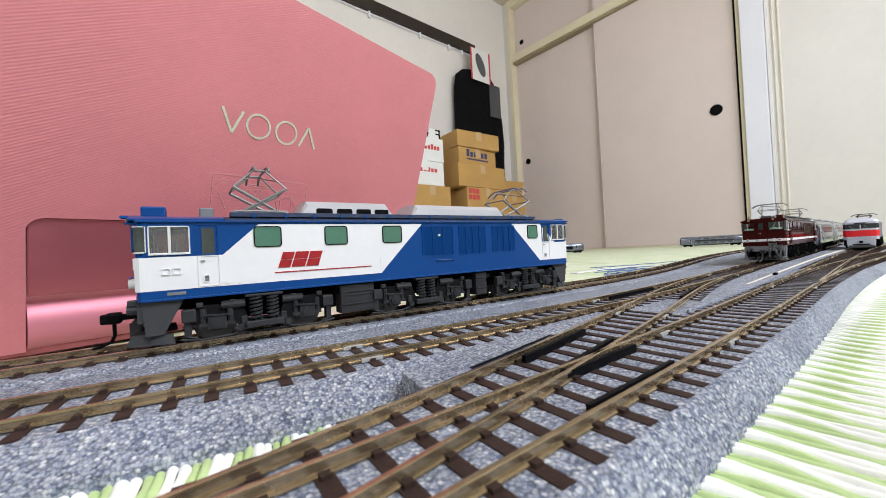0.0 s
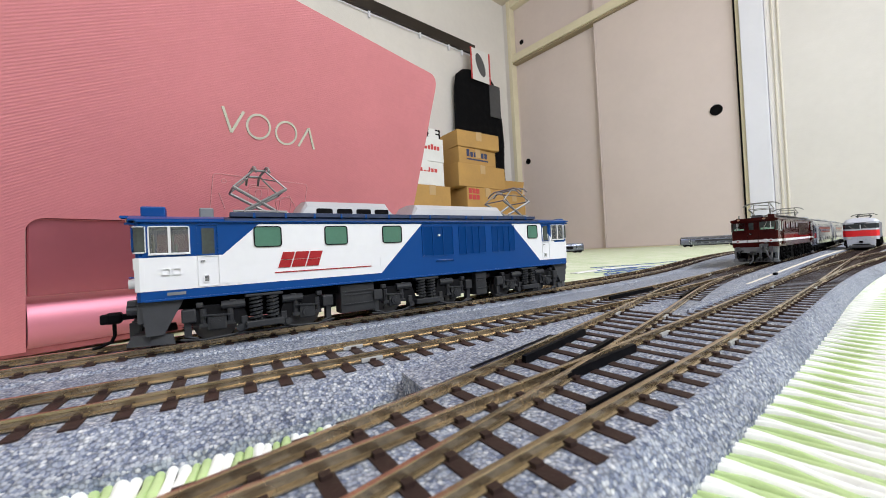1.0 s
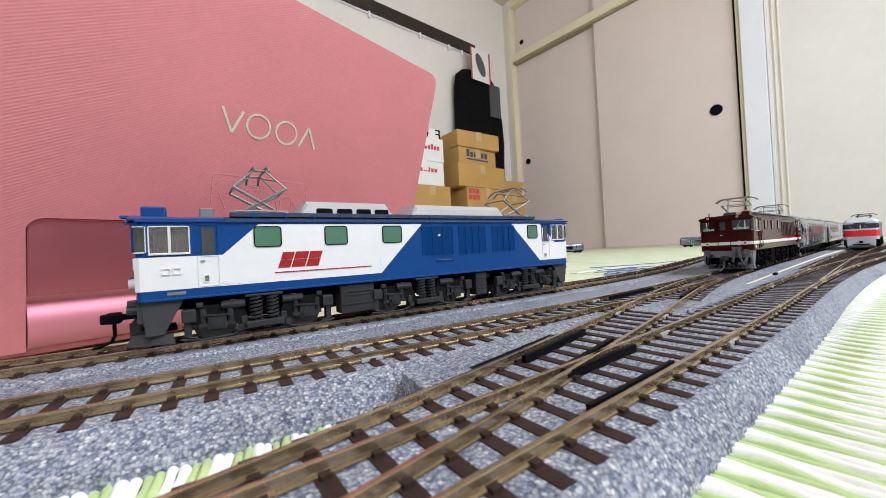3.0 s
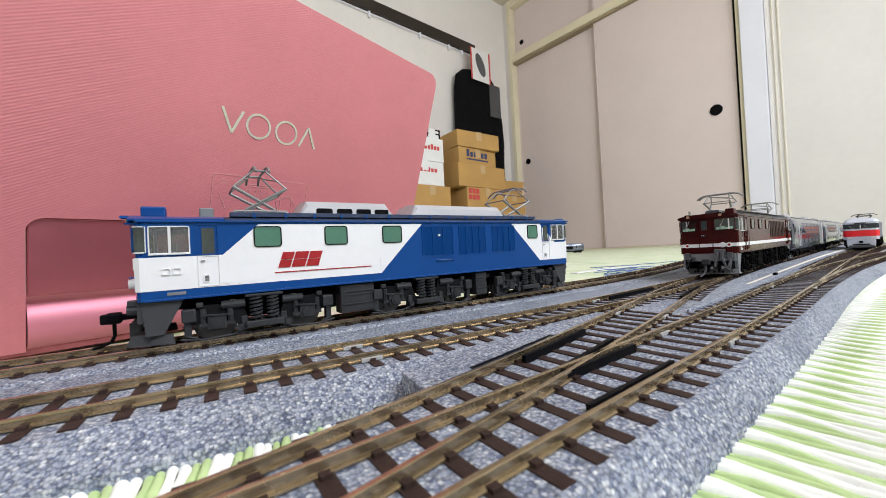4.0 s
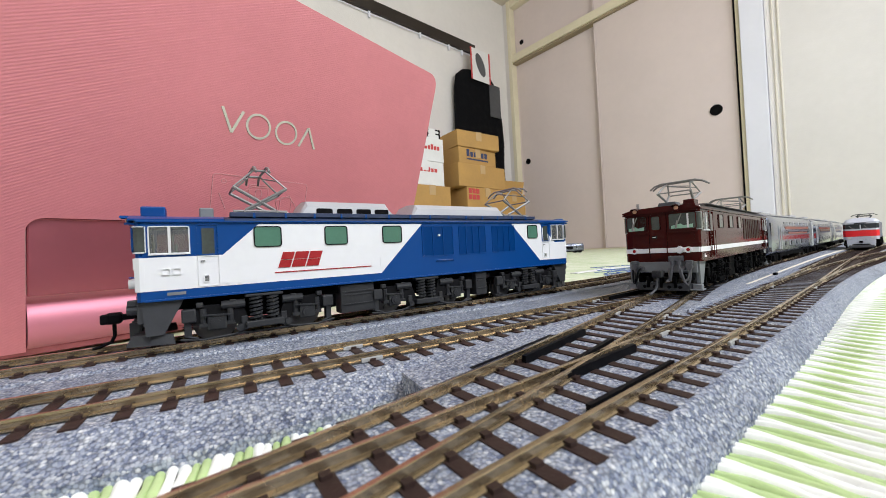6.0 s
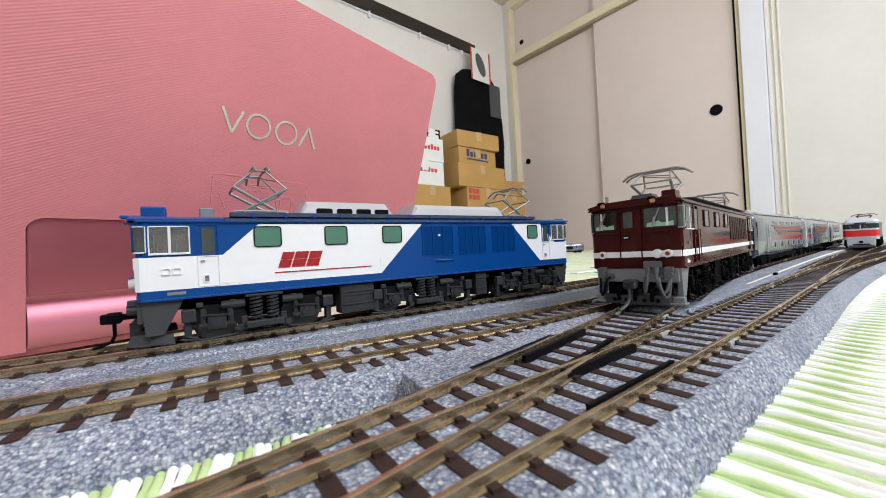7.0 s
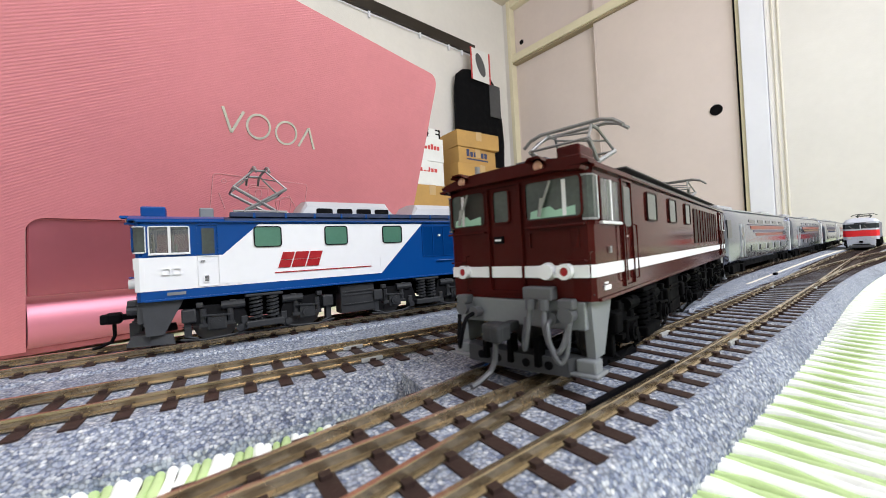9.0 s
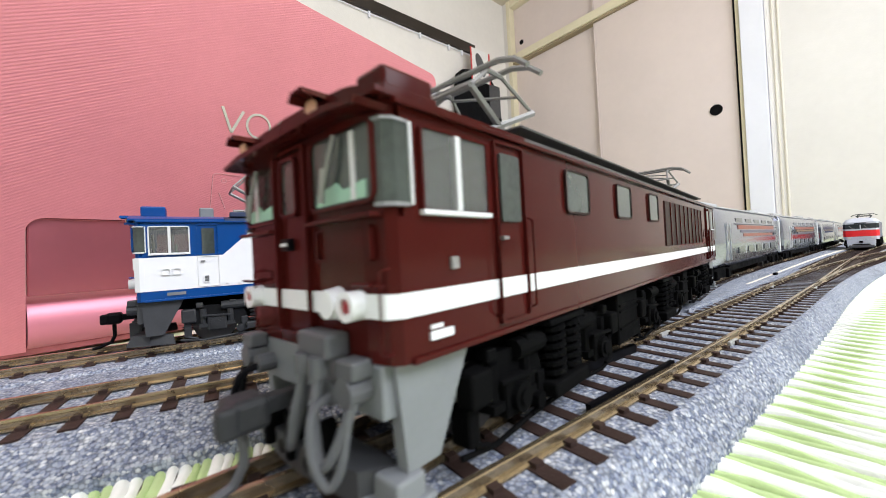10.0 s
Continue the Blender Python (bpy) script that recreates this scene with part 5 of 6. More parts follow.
            hose = [(fx + sg * 0.0020, s * 0.0098, 0.0130), (fx + sg * 0.0046, s * 0.0102, 0.0120), (fx + sg * 0.0054, s * 0.0112, 0.0080), (fx + sg * 0.0046, s * 0.0125, 0.0052), (fx + sg * 0.0036, s * 0.0135, 0.0072), (fx + sg * 0.0026, s * 0.0138, 0.0125)]
            if brown:
                part("brake_hose", MB().tube(rounder(hose), 0.0005, 8), M["grey" if s * k < 0 else "black"], t, smooth=True)
        # jumper cables
        if brown:
            part("jumper_box", MB().box(min(fx, fx + sg * 0.0030), max(fx, fx + sg * 0.0030), *yy(-0.0106, -0.0040), 0.0168, 0.0196, 0.0004).cyl((fx + sg * 0.0030, k * -0.0058, 0.0172), (fx + sg * 0.0030, k * -0.0058, 0.0150), 0.0011, 10).cyl((fx + sg * 0.0030, k * -0.0088, 0.0172), (fx + sg * 0.0030, k * -0.0088, 0.0150), 0.0011, 10), M["grey"], t, "grey jumper cable socket")
            for y, dy in ((-0.0058, 0.0016), (-0.0088, -0.0050)):
                pts = [(fx + sg * 0.0030, k * y, 0.0152), (fx + sg * 0.0042, k * (y + dy * 0.15), 0.0110), (fx + sg * 0.0046, k * (y + dy * 0.5), 0.0072), (fx + sg * 0.0040, k * (y + dy * 0.8), 0.0082), (fx + sg * 0.0020, k * (y + dy), 0.0130)]
                part("jumper_cable", MB().tube(rounder(pts), 0.0006, 8), M["grey"], t, "thick grey jumper cable", True)
        cp = MB().box(min(fx, fx + sg * 0.0060), max(fx, fx + sg * 0.0060), -0.0012, 0.0012, 0.0098, 0.0118, 0.0003).box(min(fx + sg * 0.0055, fx + sg * 0.0100), max(fx + sg * 0.0055, fx + sg * 0.0100), -0.0026, 0.0022, 0.0088, 0.0126, 0.0008).box(min(fx + sg * 0.0090, fx + sg * 0.0112), max(fx + sg * 0.0090, fx + sg * 0.0112), -0.0030, -0.0008, 0.0090, 0.0124, 0.0005)
        cpl = part("coupler", cp, M["dark" if brown else "black"], t, "black knuckle coupler")
        part("uncoupling_wire", MB().tube([(fx + sg * 0.0078, 0, 0.0090), (fx + sg * 0.0078, 0.0004, 0.0045), (fx + sg * 0.0088, 0.001, 0.0024), (fx + sg * 0.0118, 0.0018, 0.0010), (fx + sg * 0.0140, 0.002, 0.0006)], 0.0006, 6), M["grey"] if brown else M["black"], cpl)
        part("plough", MB().prism([(fx + sg * 0.0022, -0.002), (fx + sg * 0.0012, -0.0125), (fx - sg * 0.0030, -0.0150), (fx - sg * 0.0030, 0.0150), (fx + sg * 0.0012, 0.0125), (fx + sg * 0.0022, 0.002)], "z", 0.0016, 0.0052), M["dark2"], t, "grey snow plough under the buffer beam")
        for y in (-0.0085, -0.0035, 0.0035, 0.0085) if brown else ():
            part("plough_hole", MB().cyl((fx + sg * 0.0010, y, 0.0034), (fx + sg * (0.0025 - abs(y) * 0.08), y, 0.0034), 0.0009, 12), M["black"], t)
        for y in (-0.0065, 0.0, 0.0065):
            part("plough_bracket", MB().box(min(fx, fx + sg * 0.0030), max(fx, fx + sg * 0.0030), y - 0.0006, y + 0.0006, 0.0030, 0.0090, 0.0002), M["blackish" if brown else "dark2"], t)

    # underframe
    part("underframe", MB().box(0.006, L - 0.006, -0.0135, 0.0135, 0.0125, 0.0170), M["blackish"], t)
    wheels = []
    for ax in AXLES:
        wheels += bogie(t, sum(ax) / 2, ax, under)[1]
    for s in (-1, 1):
        for x0, x1 in ((0.0680, 0.0834), (0.1425, 0.1500)):
            a, b = (x0, x1) if s < 0 else (L - x1, L - x0)
            eb = part("equipment_box", MB().box(a, b, min(s * 0.0095, s * 0.0168), max(s * 0.0095, s * 0.0168), 0.0038, 0.0160, 0.0004), M[under], t)
            for z in (0.0072, 0.0112, 0.0126):
                part("box_rib", MB().box(a + 0.0008, b - 0.0008, min(s * 0.0166, s * 0.0172), max(s * 0.0166, s * 0.0172), z, z + 0.0006, 0.0001), M[under], eb)
        part("air_tank", MB().cyl((0.1440, s * 0.013, 0.0140), (0.1540, s * 0.013, 0.0140), 0.0020, 14), M[under], t, smooth=True)

    # roof
    rz = 0.0460
    part("air_conditioner", (MB().box(0.0022, 0.0100, -0.0158, -0.0108, rz - 0.0020, rz + 0.0024, 0.0005).box(0.0019, 0.0103, -0.0161, -0.0105, rz - 0.0020, rz + 0.0002, 0.0003) if brown else MB().box(0.0012, 0.0085, -0.0060, 0.0060, rz - 0.0010, rz + 0.0038, 0.0006).box(0.0002, 0.0095, -0.0070, 0.0070, rz - 0.0012, rz - 0.0002, 0.0002)), base, t)
    if not brown:
        part("roof_whistle", MB().box(0.0188, 0.0236, -0.003, 0.003, rz - 0.001, rz + 0.0040, 0.0005), M["skirt"], t)
    part("roof_whistle", MB().box(L - 0.0226, L - 0.0188, -0.003, 0.003, rz - 0.001, rz + 0.0036, 0.0005), M["skirt"], t)
    hood = "brownroof" if brown else "roofsilver"
    def hood_mesh(x0, x1):
        g = 0.55 if brown else 1.0
        sec = [(-0.0118, rz - 0.001), (-0.0112, rz + 0.0046 * g), (-0.0090, rz + 0.0068 * g), (0, rz + 0.0076 * g), (0.0090, rz + 0.0068 * g), (0.0112, rz + 0.0046 * g), (0.0118, rz - 0.001)]
        mb = MB()
        for x, k_ in ((x0, 0.25), (x0 + 0.004, 1.0), (x1 - 0.004, 1.0), (x1, 0.25)):
            mb.v += [(x, y, rz - 0.001 + (z - rz + 0.001) * k_) for y, z in sec]
        n = len(sec)
        mb.f += [(i * n + j, (i + 1) * n + j, (i + 1) * n + j + 1, i * n + j + 1) for i in range(3) for j in range(n - 1)]
        return mb
    h1 = part("roof_hood", hood_mesh(0.0535, 0.0985), M[hood], t, "silver roof hood with vents" if not brown else "dark roof hood")
    for i in range(4):
        for s in (-1, 1):
            part("vent", MB().prism(rounded(0.0610 + i * 0.0090, 0.0680 + i * 0.0090, rz + 0.0012, rz + 0.0036 if not brown else rz + 0.0020, 0.0008), "y", s * 0.0100, s * 0.01185), M["black"], h1)
    part("roof_hood", hood_mesh(0.1075, 0.1715), M[hood], t, "long silver roof hood" if not brown else "dark roof hood")
    pz = rz + 0.0024
    pantograph(t, 0.0375 if brown else 0.0400, pz, 0.0132 if brown else 0.0168, "steel", 0.0105 if brown else 0.0098)
    pantograph(t, L - 0.0340 if not brown else L - 0.0400, pz, 0.0160 if not brown else 0.0120, "steel", 0.0112)
    if brown:
        part("roof_box", MB().prism([(-0.0068, rz - 0.001), (-0.0056, rz + 0.0025), (0.0022, rz + 0.0025), (0.0038, rz - 0.001)], "x", 0.0080, 0.0160), M["bluebox"], t, "blue-grey trapezoid box on the roof")
        part("roof_pipe", MB().cyl((0.0060, 0.0125, 0.0450), (0.0060, 0.0125, 0.0492), 0.0007, 10), M["steel"], t)
    return t, wheels


CL = 0.2500


def coach(name, bands, lounge=False):
    """A tall silver double-deck sleeping coach."""
    t = empty(name)
    sec = [(-0.0150, 0.0095), (-0.0178, 0.0120), (-0.0183, 0.0200), (-0.0181, 0.0340), (-0.0172, 0.0415), (-0.0148, 0.0462), (-0.0090, 0.0490), (0, 0.0500)]
    sec = sec + [(-y, z) for y, z in sec[-2::-1]]
    n = len(sec)
    mb = MB()
    ends = ((0.0, 0.90), (0.0012, 0.97), (0.004, 1.0))
    st = list(ends) + [(CL * i / 6, 1.0) for i in range(1, 6)] + [(CL - 0.004, 1.0), (CL - 0.0012, 0.97), (CL, 0.90)]
    for x, k in st:
        mb.v += [(x, y * k, 0.0095 + (z - 0.0095) * (0.5 + 0.5 * k)) for y, z in sec]
    mb.f += [(i * n + j, (i + 1) * n + j, (i + 1) * n + (j + 1) % n, i * n + (j + 1) % n) for i in range(len(st) - 1) for j in range(n)] + [tuple(range(n)), tuple(range((len(st) - 1) * n, len(st) * n))]
    part("body", mb, M["silver"], t, smooth=True)
    part("gangway", MB().box(-0.0028, 0.001, -0.0065, 0.0065, 0.0130, 0.0430, 0.0005).box(CL - 0.001, CL + 0.0028, -0.0065, 0.0065, 0.0130, 0.0430, 0.0005), M["black"], t)
    part("roof_unit", MB().box(0.03, 0.07, -0.007, 0.007, 0.0492, 0.0512, 0.0006), M["roofsilver"], t)
    part("roof_unit", MB().box(CL - 0.07, CL - 0.03, -0.007, 0.007, 0.0492, 0.0512, 0.0006), M["roofsilver"], t)
    for s in (-1, 1):
        def flat(x0, x1, z0, z1, mtl, nm, parent=t, y=0.0184):
            return part(nm, MB().prism(rounded(x0, x1, z0, z1, min(0.0008, (z1 - z0) / 2.2, (x1 - x0) / 2.2)), "y", s * (y - 0.0012), s * y), M[mtl], parent)
        for i, (z0, z1, mtl) in enumerate(bands):
            flat(0.060 + 0.008 * i, CL - 0.035 - 0.004 * i, z0, z1, mtl, "colour_band")
        for i in range(5):
            x = 0.066 + i * 0.031
            up = flat(x, x + 0.0200, 0.0372, 0.0404, "winsilver", "window", y=0.0177)
            flat(x + 0.0210, x + 0.0222, 0.0370, 0.0408, "roofsilver", "window_post", up, y=0.0178)
            lo = flat(x, x + 0.0200, 0.0168, 0.0210, "winsilver", "window", y=0.0187)
            flat(x + 0.0210, x + 0.0222, 0.0164, 0.0214, "roofsilver", "window_post", lo, y=0.0188)
        if lounge:
            flat(0.0025, 0.0120, 0.0270, 0.0390, "darkglass", "lounge_window", y=0.0183)
        door = flat(0.036, 0.0440, 0.0135, 0.0365, "silver", "door", y=0.0186)
        for dx in (0.0358, 0.0438):
            flat(dx, dx + 0.0004, 0.0135, 0.0365, "steelwhite", "door_rail", door, y=0.0189)
        flat(0.0375, 0.0425, 0.0255, 0.0345, "winsilver", "door_window", door, y=0.0188)
        part("end_post", MB().box(CL - 0.0060, CL - 0.0028, min(s * 0.0165, s * 0.0186), max(s * 0.0165, s * 0.0186), 0.0110, 0.0420, 0.0004), M["steelwhite"], t)
        part("roof_rail", MB().tube([(0.01, s * 0.0150, 0.0466), (CL - 0.006, s * 0.0150, 0.0466)], 0.0004, 6), M["roofsilver"], t)
    wheels = []
    for xc in (0.030, CL - 0.030):
        b = empty("bogie", pose(xc, 0, 0), t)
        for s in (-1, 1):
            part("side_frame", MB().prism([(-0.021, 0.0050), (-0.021, 0.0085), (-0.006, 0.0095), (0.006, 0.0095), (0.021, 0.0085), (0.021, 0.0050), (0.010, 0.0035), (-0.010, 0.0035)], "y", s * 0.0140, s * 0.0160), M["blackish"], b)
            for a in (-0.0135, 0.0135):
                part("axle_box", MB().box(a - 0.0032, a + 0.0032, min(s * 0.0150, s * 0.0175), max(s * 0.0150, s * 0.0175), 0.0030, 0.0085, 0.0006), M["blackish"], b)
        part("bolster", MB().box(-0.005, 0.005, -0.014, 0.014, 0.0060, 0.0100), M["blackish"], b)
        wheels += [wheelset(b, -0.0135, 0.0056), wheelset(b, 0.0135, 0.0056)]
    part("underframe", MB().box(0.055, CL - 0.055, -0.0150, 0.0150, 0.0055, 0.0098, 0.0006), M["blackish"], t)
    part("coupler", MB().box(-0.006, 0.01, -0.0012, 0.0012, 0.0080, 0.0105, 0.0003).box(CL - 0.01, CL + 0.006, -0.0012, 0.0012, 0.0080, 0.0105, 0.0003), M["black"], t)
    return t, wheels


def red_locomotive():
    t = empty("red_banded_locomotive")
    h = 0.0178
    plan = [(0.0065, -h), (0.0015, -0.0150), (0.0, -0.009), (0.0, 0.009), (0.0015, 0.0150), (0.0065, h), (L, h), (L, -h)]
    part("body", MB().prism(plan, "z", 0.0140, 0.0400), M["bluegrey"], t)
    nose = [(0.0060, -h - 0.0003), (0.0010, -0.0152), (-0.0005, -0.009), (-0.0005, 0.009), (0.0010, 0.0152), (0.0060, h + 0.0003)]
    def band(z0, z1, mtl, nm, o=0.0, label=""):
        part(nm, MB().prism([(x - o, y * (1 + o * 20)) for x, y in nose] + [(0.0066, h - 0.001), (0.0066, -h + 0.001)], "z", z0, z1), M[mtl], t, label)
    band(0.0140, 0.0186, "silver2", "lower_nose")
    band(0.0188, 0.0276, "vermilion", "red_band", 0.0003, "bright red band across the nose")
    band(0.0278, 0.0302, "silver2", "nose_panel")
    band(0.0304, 0.0372, "darkglass", "windscreen", 0.0001, "dark wrap-round windscreen")
    band(0.0374, 0.0400, "silver2", "brow")
    roof = [(-h, 0.0400), (-0.0150, 0.0440), (-0.008, 0.0462), (0.008, 0.0462), (0.0150, 0.0440), (h, 0.0400)]
    part("roof", MB().prism(roof, "x", 0.006, L), M["silver2"], t)
    part("roof_front", MB().add([(0.0, -0.013, 0.0401), (0.0, 0.013, 0.0401), (0.006, h, 0.0401), (0.0061, 0.0150, 0.0440), (0.0061, 0.008, 0.0462), (0.0061, -0.008, 0.0462), (0.0061, -0.0150, 0.0440), (0.006, -h, 0.0401)], [(0, 1, 4, 5), (1, 2, 3, 4), (0, 5, 6, 7)]), M["silver2"], t)
    part("destination_strip", MB().box(-0.0012, 0.001, -0.006, 0.006, 0.0376, 0.0390, 0.0003), M["dark"], t)
    for y in (-0.0075, 0.0075):
        part("wiper", MB().tube([(-0.0012, y, 0.0300), (-0.0012, y + 0.004, 0.0350)], 0.0003), M["steel"], t)
    part("pillar", MB().box(-0.0008, 0.0008, -0.0005, 0.0005, 0.0298, 0.0362), M["silver2"], t)
    for y in (-0.0115, 0.0115):
        part("headlight", MB().cyl((0.001, y, 0.0170), (-0.0012, y, 0.0170), 0.0016, 14), M["lamp"], t)
        part("step", MB().box(-0.0005, 0.004, y - 0.0025, y + 0.0025, 0.0040, 0.0080, 0.0004), M["silver2"], t)
    part("end_skirt", MB().box(-0.0004, 0.003, -0.0145, 0.0145, 0.0075, 0.0139, 0.0008), M["silver2"], t, "silver-grey buffer beam skirt")
    part("plough", MB().box(-0.0010, 0.003, -0.0130, 0.0130, 0.0020, 0.0060, 0.0008), M["grey"], t)
    part("coupler", MB().box(-0.009, 0.001, -0.0018, 0.0018, 0.0092, 0.0122, 0.0005), M["black"], t)
    part("underframe", MB().box(0.006, L, -0.0140, 0.0140, 0.0060, 0.0142), M["blackish"], t)
    for ax in AXLES:
        bogie(t, sum(ax) / 2, ax, "blackish")
    pantograph(t, 0.1250, 0.0480, 0.0060, "dark", 0.012)
    return tagged(t, "silver locomotive with a bright red band, standing on the track", "locomotive")


# ---- laptop ----
def laptop():
    az, lean = 0.3159, 0.3185
    d = Vector((math.cos(az), math.sin(az), 0))
    n = Vector((math.sin(az), -math.cos(az), 0))
    up = Vector((0, 0, math.cos(lean))) + n * math.sin(lean)
    out = d.cross(up)
    base = Vector((0.1763, 0.1431, 0.004))
    t = empty("laptop", Matrix.Translation((base.x, base.y, 0)))
    W = 0.310
    # the lid's own space: x along its edge from the far corner, y up the lid, z out of its face
    T = Matrix(((d.x, up.x, out.x, 0), (d.y, up.y, out.y, 0), (d.z, up.z, out.z, base.z), (0, 0, 0, 1)))
    H, r = 0.1937, 0.009
    def arc(cx, cy, a0, rr=r, n_=6):
        return [(cx + rr * math.cos(radians(a0 + 90 * i / n_)), cy + rr * math.sin(radians(a0 + 90 * i / n_))) for i in range(n_ + 1)]
    hx0, hx1, hy = -0.2352, -0.0750, 0.0617
    o = arc(-r, H - r, 0) + arc(-W + r, H - r, 90) + [(-W, 0.0), (hx0, 0.0)]
    o += [(hx0, hy - 0.006)] + [(hx0 + 0.006 - 0.006 * math.cos(radians(15 * i)), hy - 0.006 + 0.006 * math.sin(radians(15 * i))) for i in range(1, 7)]
    o += [(hx1 - 0.006 + 0.006 * math.sin(radians(15 * i)), hy - 0.006 + 0.006 * math.cos(radians(15 * i))) for i in range(0, 7)] + [(hx1, 0.0), (0.0, 0.0)]
    lid = part("lid", MB().prism(o, "z", -0.0075, 0.0), M["lid"], t, "rose lid with fine diagonal ribs", m=T)
    part("hinge_cover", MB().box(hx0 + 0.0004, hx1 - 0.0004, 0.0255, hy - 0.0003, -0.0070, -0.0012, 0.0008), M["recess"], t, "satin rose panel above the hinge", m=T)
    part("hinge_barrel", MB().cyl((hx0 + 0.0005, 0.0098, -0.0118), (hx1 - 0.0005, 0.0098, -0.0118), 0.0130, 40), M["hinge"], t, "polished rose hinge barrel", True, T)
    back = Matrix(((d.x, -n.x, 0, 0), (d.y, -n.y, 0, 0), (0, 0, 1, 0), (0, 0, 0, 1)))
    part("keyboard_base", MB().box(-W, 0.0, 0.004, 0.205, 0.001, 0.0115, 0.003), M["recess"], t, "rose metal keyboard half lying behind the lid", m=back)
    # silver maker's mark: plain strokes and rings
    def stroke(x0, y0, x1, y1, w=0.0007, mtl="lidmark"):
        dx, dy = x1 - x0, y1 - y0
        k = w / math.hypot(dx, dy)
        q = [(x0 - dy * k, y0 + dx * k), (x0 + dy * k, y0 - dx * k), (x1 + dy * k, y1 - dx * k), (x1 - dy * k, y1 + dx * k)]
        part("mark_stroke" if mtl == "lidmark" else "etched_stroke", MB().prism(q, "z", 0.0, 0.0004 if mtl == "lidmark" else 0.0003), M[mtl], lid, "thin satin silver stroke" if mtl == "lidmark" else "faint pale line on the lid")
    ya, yb = 0.1258, 0.1133
    stroke(-0.1640, ya, -0.1585, yb)
    stroke(-0.1530, ya, -0.1585, yb)
    part("mark_ring", MB().ring((-0.1440, (ya + yb) / 2, 0), "z", 0.0060, 0.0072, 0.0004, 32), M["lidmark"], lid, "thin satin silver ring")
    part("mark_ring", MB().ring((-0.1270, (ya + yb) / 2, 0), "z", 0.0060, 0.0072, 0.0004, 32), M["lidmark"], lid, "thin satin silver ring")
    stroke(-0.1180, yb, -0.1125, ya)
    stroke(-0.1125, ya, -0.1068, yb)
    # faint etched outlines of the sticker in the lid's corner
    def outline(x0, x1, y0, y1, w=0.0004):
        part("etched_outline", frame_of(MB(), "z", rounded(x0, x1, y0, y1, 0.002), rounded(x0 + w, x1 - w, y0 + w, y1 - w, 0.0018), 0.0, 0.0003), M["faint"], lid, "faint pale outline on the lid")
    outline(-0.1660, -0.1080, 0.0560, 0.0900)
    outline(-0.1460, -0.1340, 0.0740, 0.0860)
    outline(-0.1260, -0.1180, 0.0640, 0.0800)
    outline(-0.1420, -0.1380, 0.0775, 0.0835)
    for x0, y0, x1, y1 in ((-0.1620, 0.0790, -0.1580, 0.0700), (-0.1500, 0.0800, -0.1440, 0.0845), (-0.1440, 0.0845, -0.1340, 0.0845), (-0.1290, 0.0770, -0.1200, 0.0810), (-0.1200, 0.0810, -0.1140, 0.0730), (-0.1290, 0.0770, -0.1250, 0.0660)):
        stroke(x0, y0, x1, y1, 0.00025, "faint")
    part("etched_ring", MB().ring((-0.1600, 0.0860, 0), "z", 0.0010, 0.0014, 0.0003, 16), M["faint"], lid, "faint pale ring on the lid")
    tagged(t, "open rose-coloured laptop standing on the mat, seen from behind", "laptop")


# ---- things on the far part of the mat ----
def far_mat():
    ob = MB()
    for k in range(11):
        x0, y0, ln = 0.42 + 0.016 * k + 0.02 * math.sin(3 * k), 0.085 + 0.011 * k, 0.10 + 0.05 * math.sin(2.3 * k)
        pts = [(x0 + ln * i / 24 + 0.003 * math.sin(i + k), y0 - 0.25 * ln * i / 24 + 0.004 * math.sin(i * 0.7 + 2 * k)) for i in range(25)]
        ob.sweep(pts, [(-0.0016, 0.0004), (0.0016, 0.0004), (0.0012, 0.0011), (-0.0012, 0.0011)])
    band = MB().sweep(spline([(0.446, 0.148), (0.536, 0.155), (0.602, 0.143), (0.616, 0.109)]), [(-0.006, 0.0006), (0.006, 0.0006), (0.005, 0.0016), (-0.005, 0.0016)])
    tagged(part("pale_ribbon", band, M["cardwhite"]), "white wavy ribbon lying on the straw mat", "ribbon")
    t = part("printed_ribbon", ob, M["bluemark"])
    tagged(t, "wavy blue printed lines on the straw mat", "print", kind="stuff")


# ---- the place ----
room()
wall_rail()
bag()
cartons()
tracks()
laptop()
far_mat()

blue, _ = locomotive("electric_locomotive", False)
blue.matrix_basis = pose(0, 0, RT)
tagged(blue, "blue and white electric locomotive model parked on the track", "locomotive")
brown, brown_wheels = locomotive("electric_locomotive", True)
tagged(brown, "glossy maroon-brown electric locomotive model with a white stripe", "locomotive")
red = red_locomotive()
red.matrix_basis = pose(0.839, -0.0632, RT, 0, 0, 5.5)

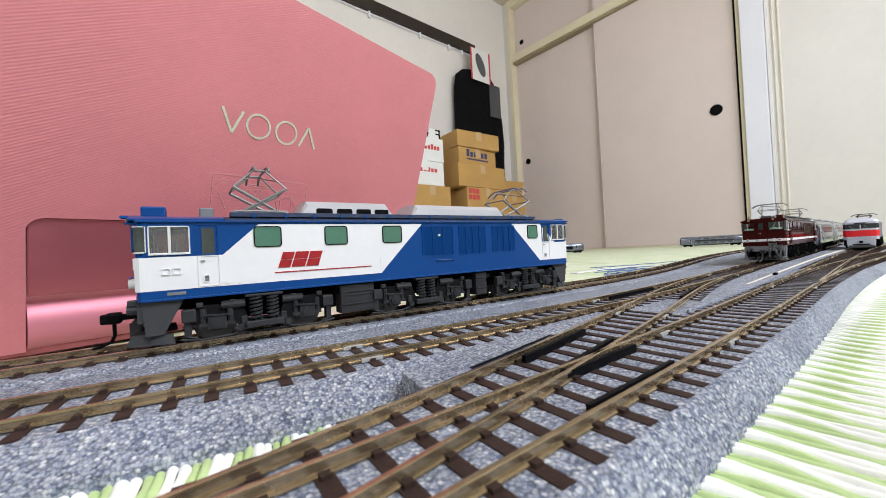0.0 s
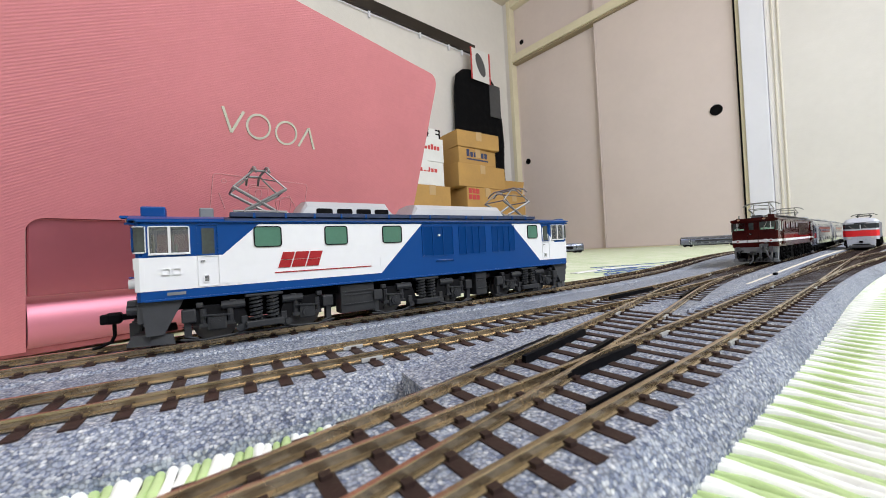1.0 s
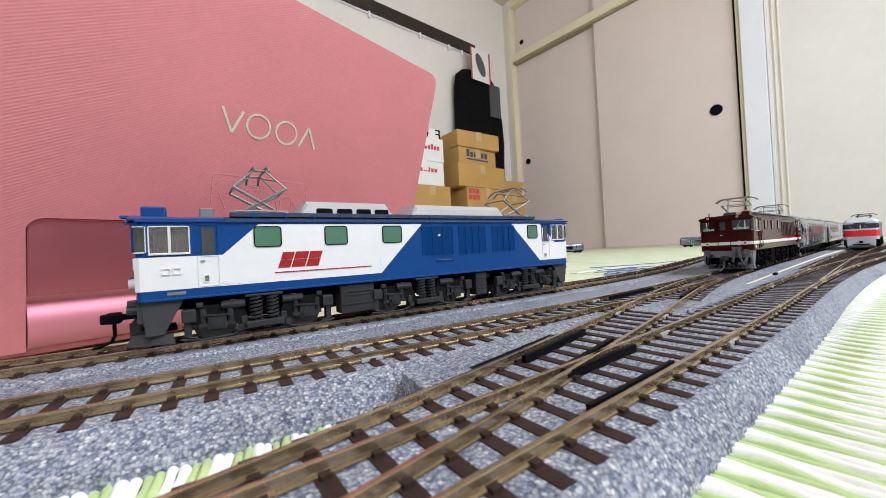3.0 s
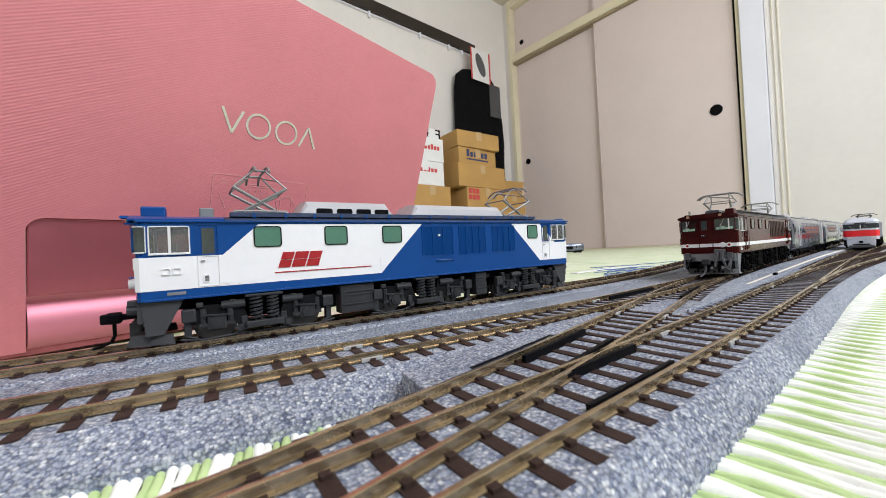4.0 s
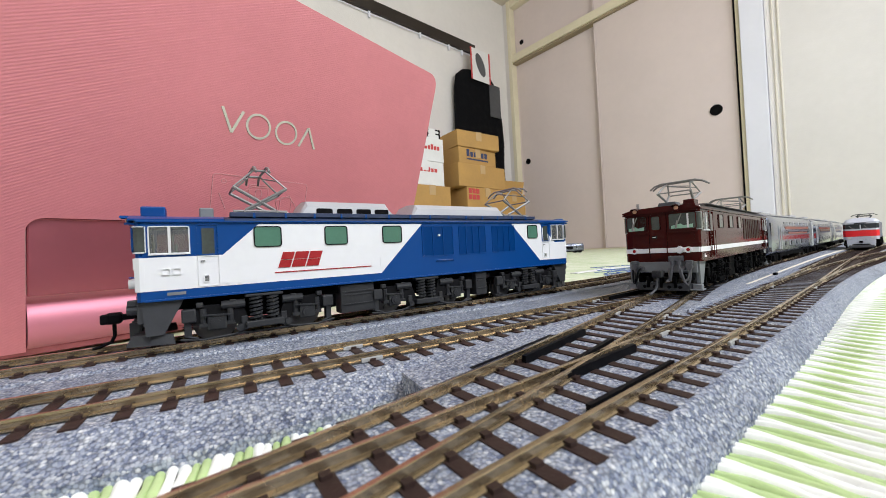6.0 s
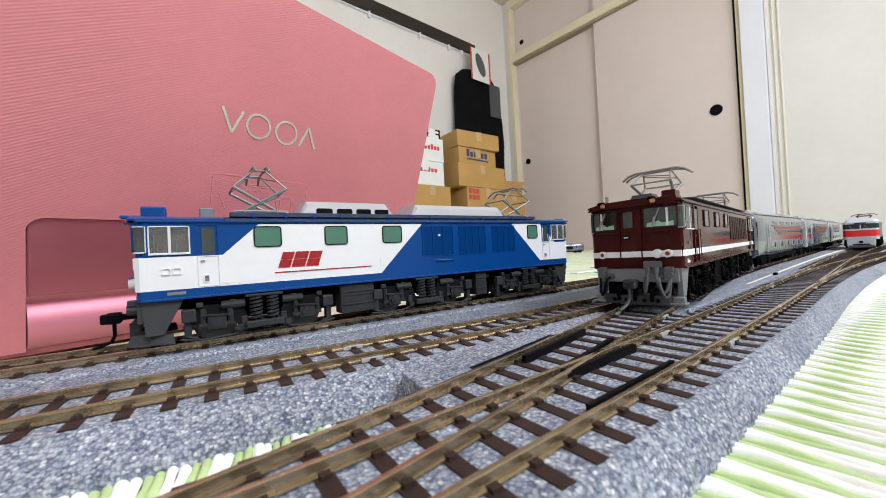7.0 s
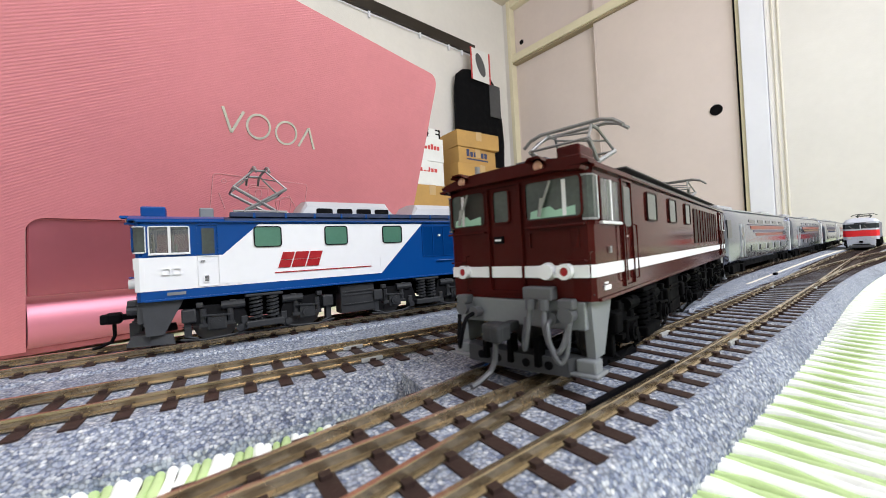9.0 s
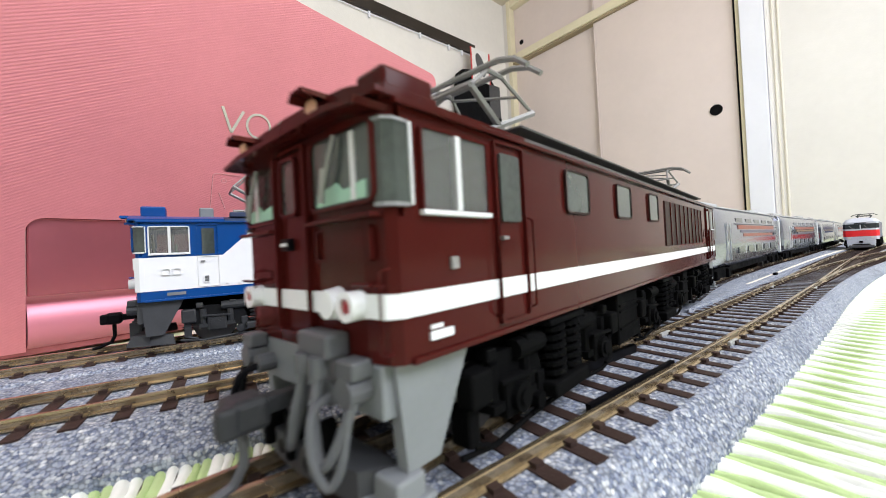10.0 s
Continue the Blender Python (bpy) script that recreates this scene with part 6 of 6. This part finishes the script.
BANDS = ([(0.0362, 0.0367, "purple"), (0.0328, 0.0356, "orange"), (0.0305, 0.0322, "purple"), (0.0278, 0.0299, "orange")],
         [(0.0362, 0.0367, "purple"), (0.0325, 0.0354, "orange"), (0.0300, 0.0320, "gold"), (0.0275, 0.0296, "purple")],
         [(0.0362, 0.0367, "purple"), (0.0320, 0.0354, "purple"), (0.0300, 0.0316, "gold"), (0.0270, 0.0296, "blueprint")])
cars, car_wheels = [], []
for i in range(4):
    c, w = coach("sleeping_coach", BANDS[i % 3], i == 0)
    tagged(c, ("silver coach with a dark glazed end coupled behind the locomotive", "silver double-deck coach with gold and red bands", "silver double-deck coach with purple and gold bands", "silver double-deck coach at the end of the train")[i], "railway coach", "coaches of the train")
    cars.append(c)
    car_wheels.append(w)
for x, y, a in ((2.09, 0.725, -66), (2.195, 0.49, -66)):
    c, w = coach("parked_coach", ([(0.0250, 0.0330, "dark")]))
    c.matrix_basis = pose(x, y, 0.0005, 0, 0, a)
    tagged(c, "grey coach model standing far off on the mat", "railway coach", "parked coaches")
small, _ = coach("parked_coach", [(0.0200, 0.0330, "black")])
small.matrix_basis = pose(1.757, 1.066, 0.0005, 0, 0, 150)
tagged(small, "small dark and white rail vehicle far off on the mat", "railway coach")
straw()


# ---- what moves ----
def motions():
    """The brown locomotive draws its coaches along the crossover towards the camera."""
    keys = ((0, 0.519), (2.5, 0.411), (4, 0.332), (5.5, 0.250), (7, 0.172), (8.5, 0.099), (10, 0.0268))
    fit = np.polyfit([k[0] for k in keys], [LINE_C.s_of_x(k[1]) for k in keys], 4)
    times = [i * 0.2 for i in range(51)]
    def run(thing, back, f, r):
        rows = []
        for t in times:
            s = float(np.polyval(fit, t)) + back
            a, b = LINE_C.at(s + f), LINE_C.at(s + r)
            h = (b - a) / np.hypot(*(b - a))
            p = a - h * f
            rows.append((t, pose(p[0], p[1], RT, 0, 0, math.degrees(math.atan2(h[1], h[0])))))
        walk(thing, rows)
    def roll(wheel, r):
        x, z = wheel.location.x, wheel.location.z
        s0 = float(np.polyval(fit, 0))
        walk(wheel, [(t, pose(x, 0, z, 0, math.degrees((float(np.polyval(fit, t)) - s0) / r), 0)) for t in times])
    run(brown, 0.0, 0.0381, 0.1826)
    for w in brown_wheels:
        roll(w, 0.0066)
    at = L + 0.010
    for c, ws in zip(cars, car_wheels):
        run(c, at, 0.030, CL - 0.030)
        for w in ws:
            roll(w, 0.0056)
        at += CL + 0.0065


motions()
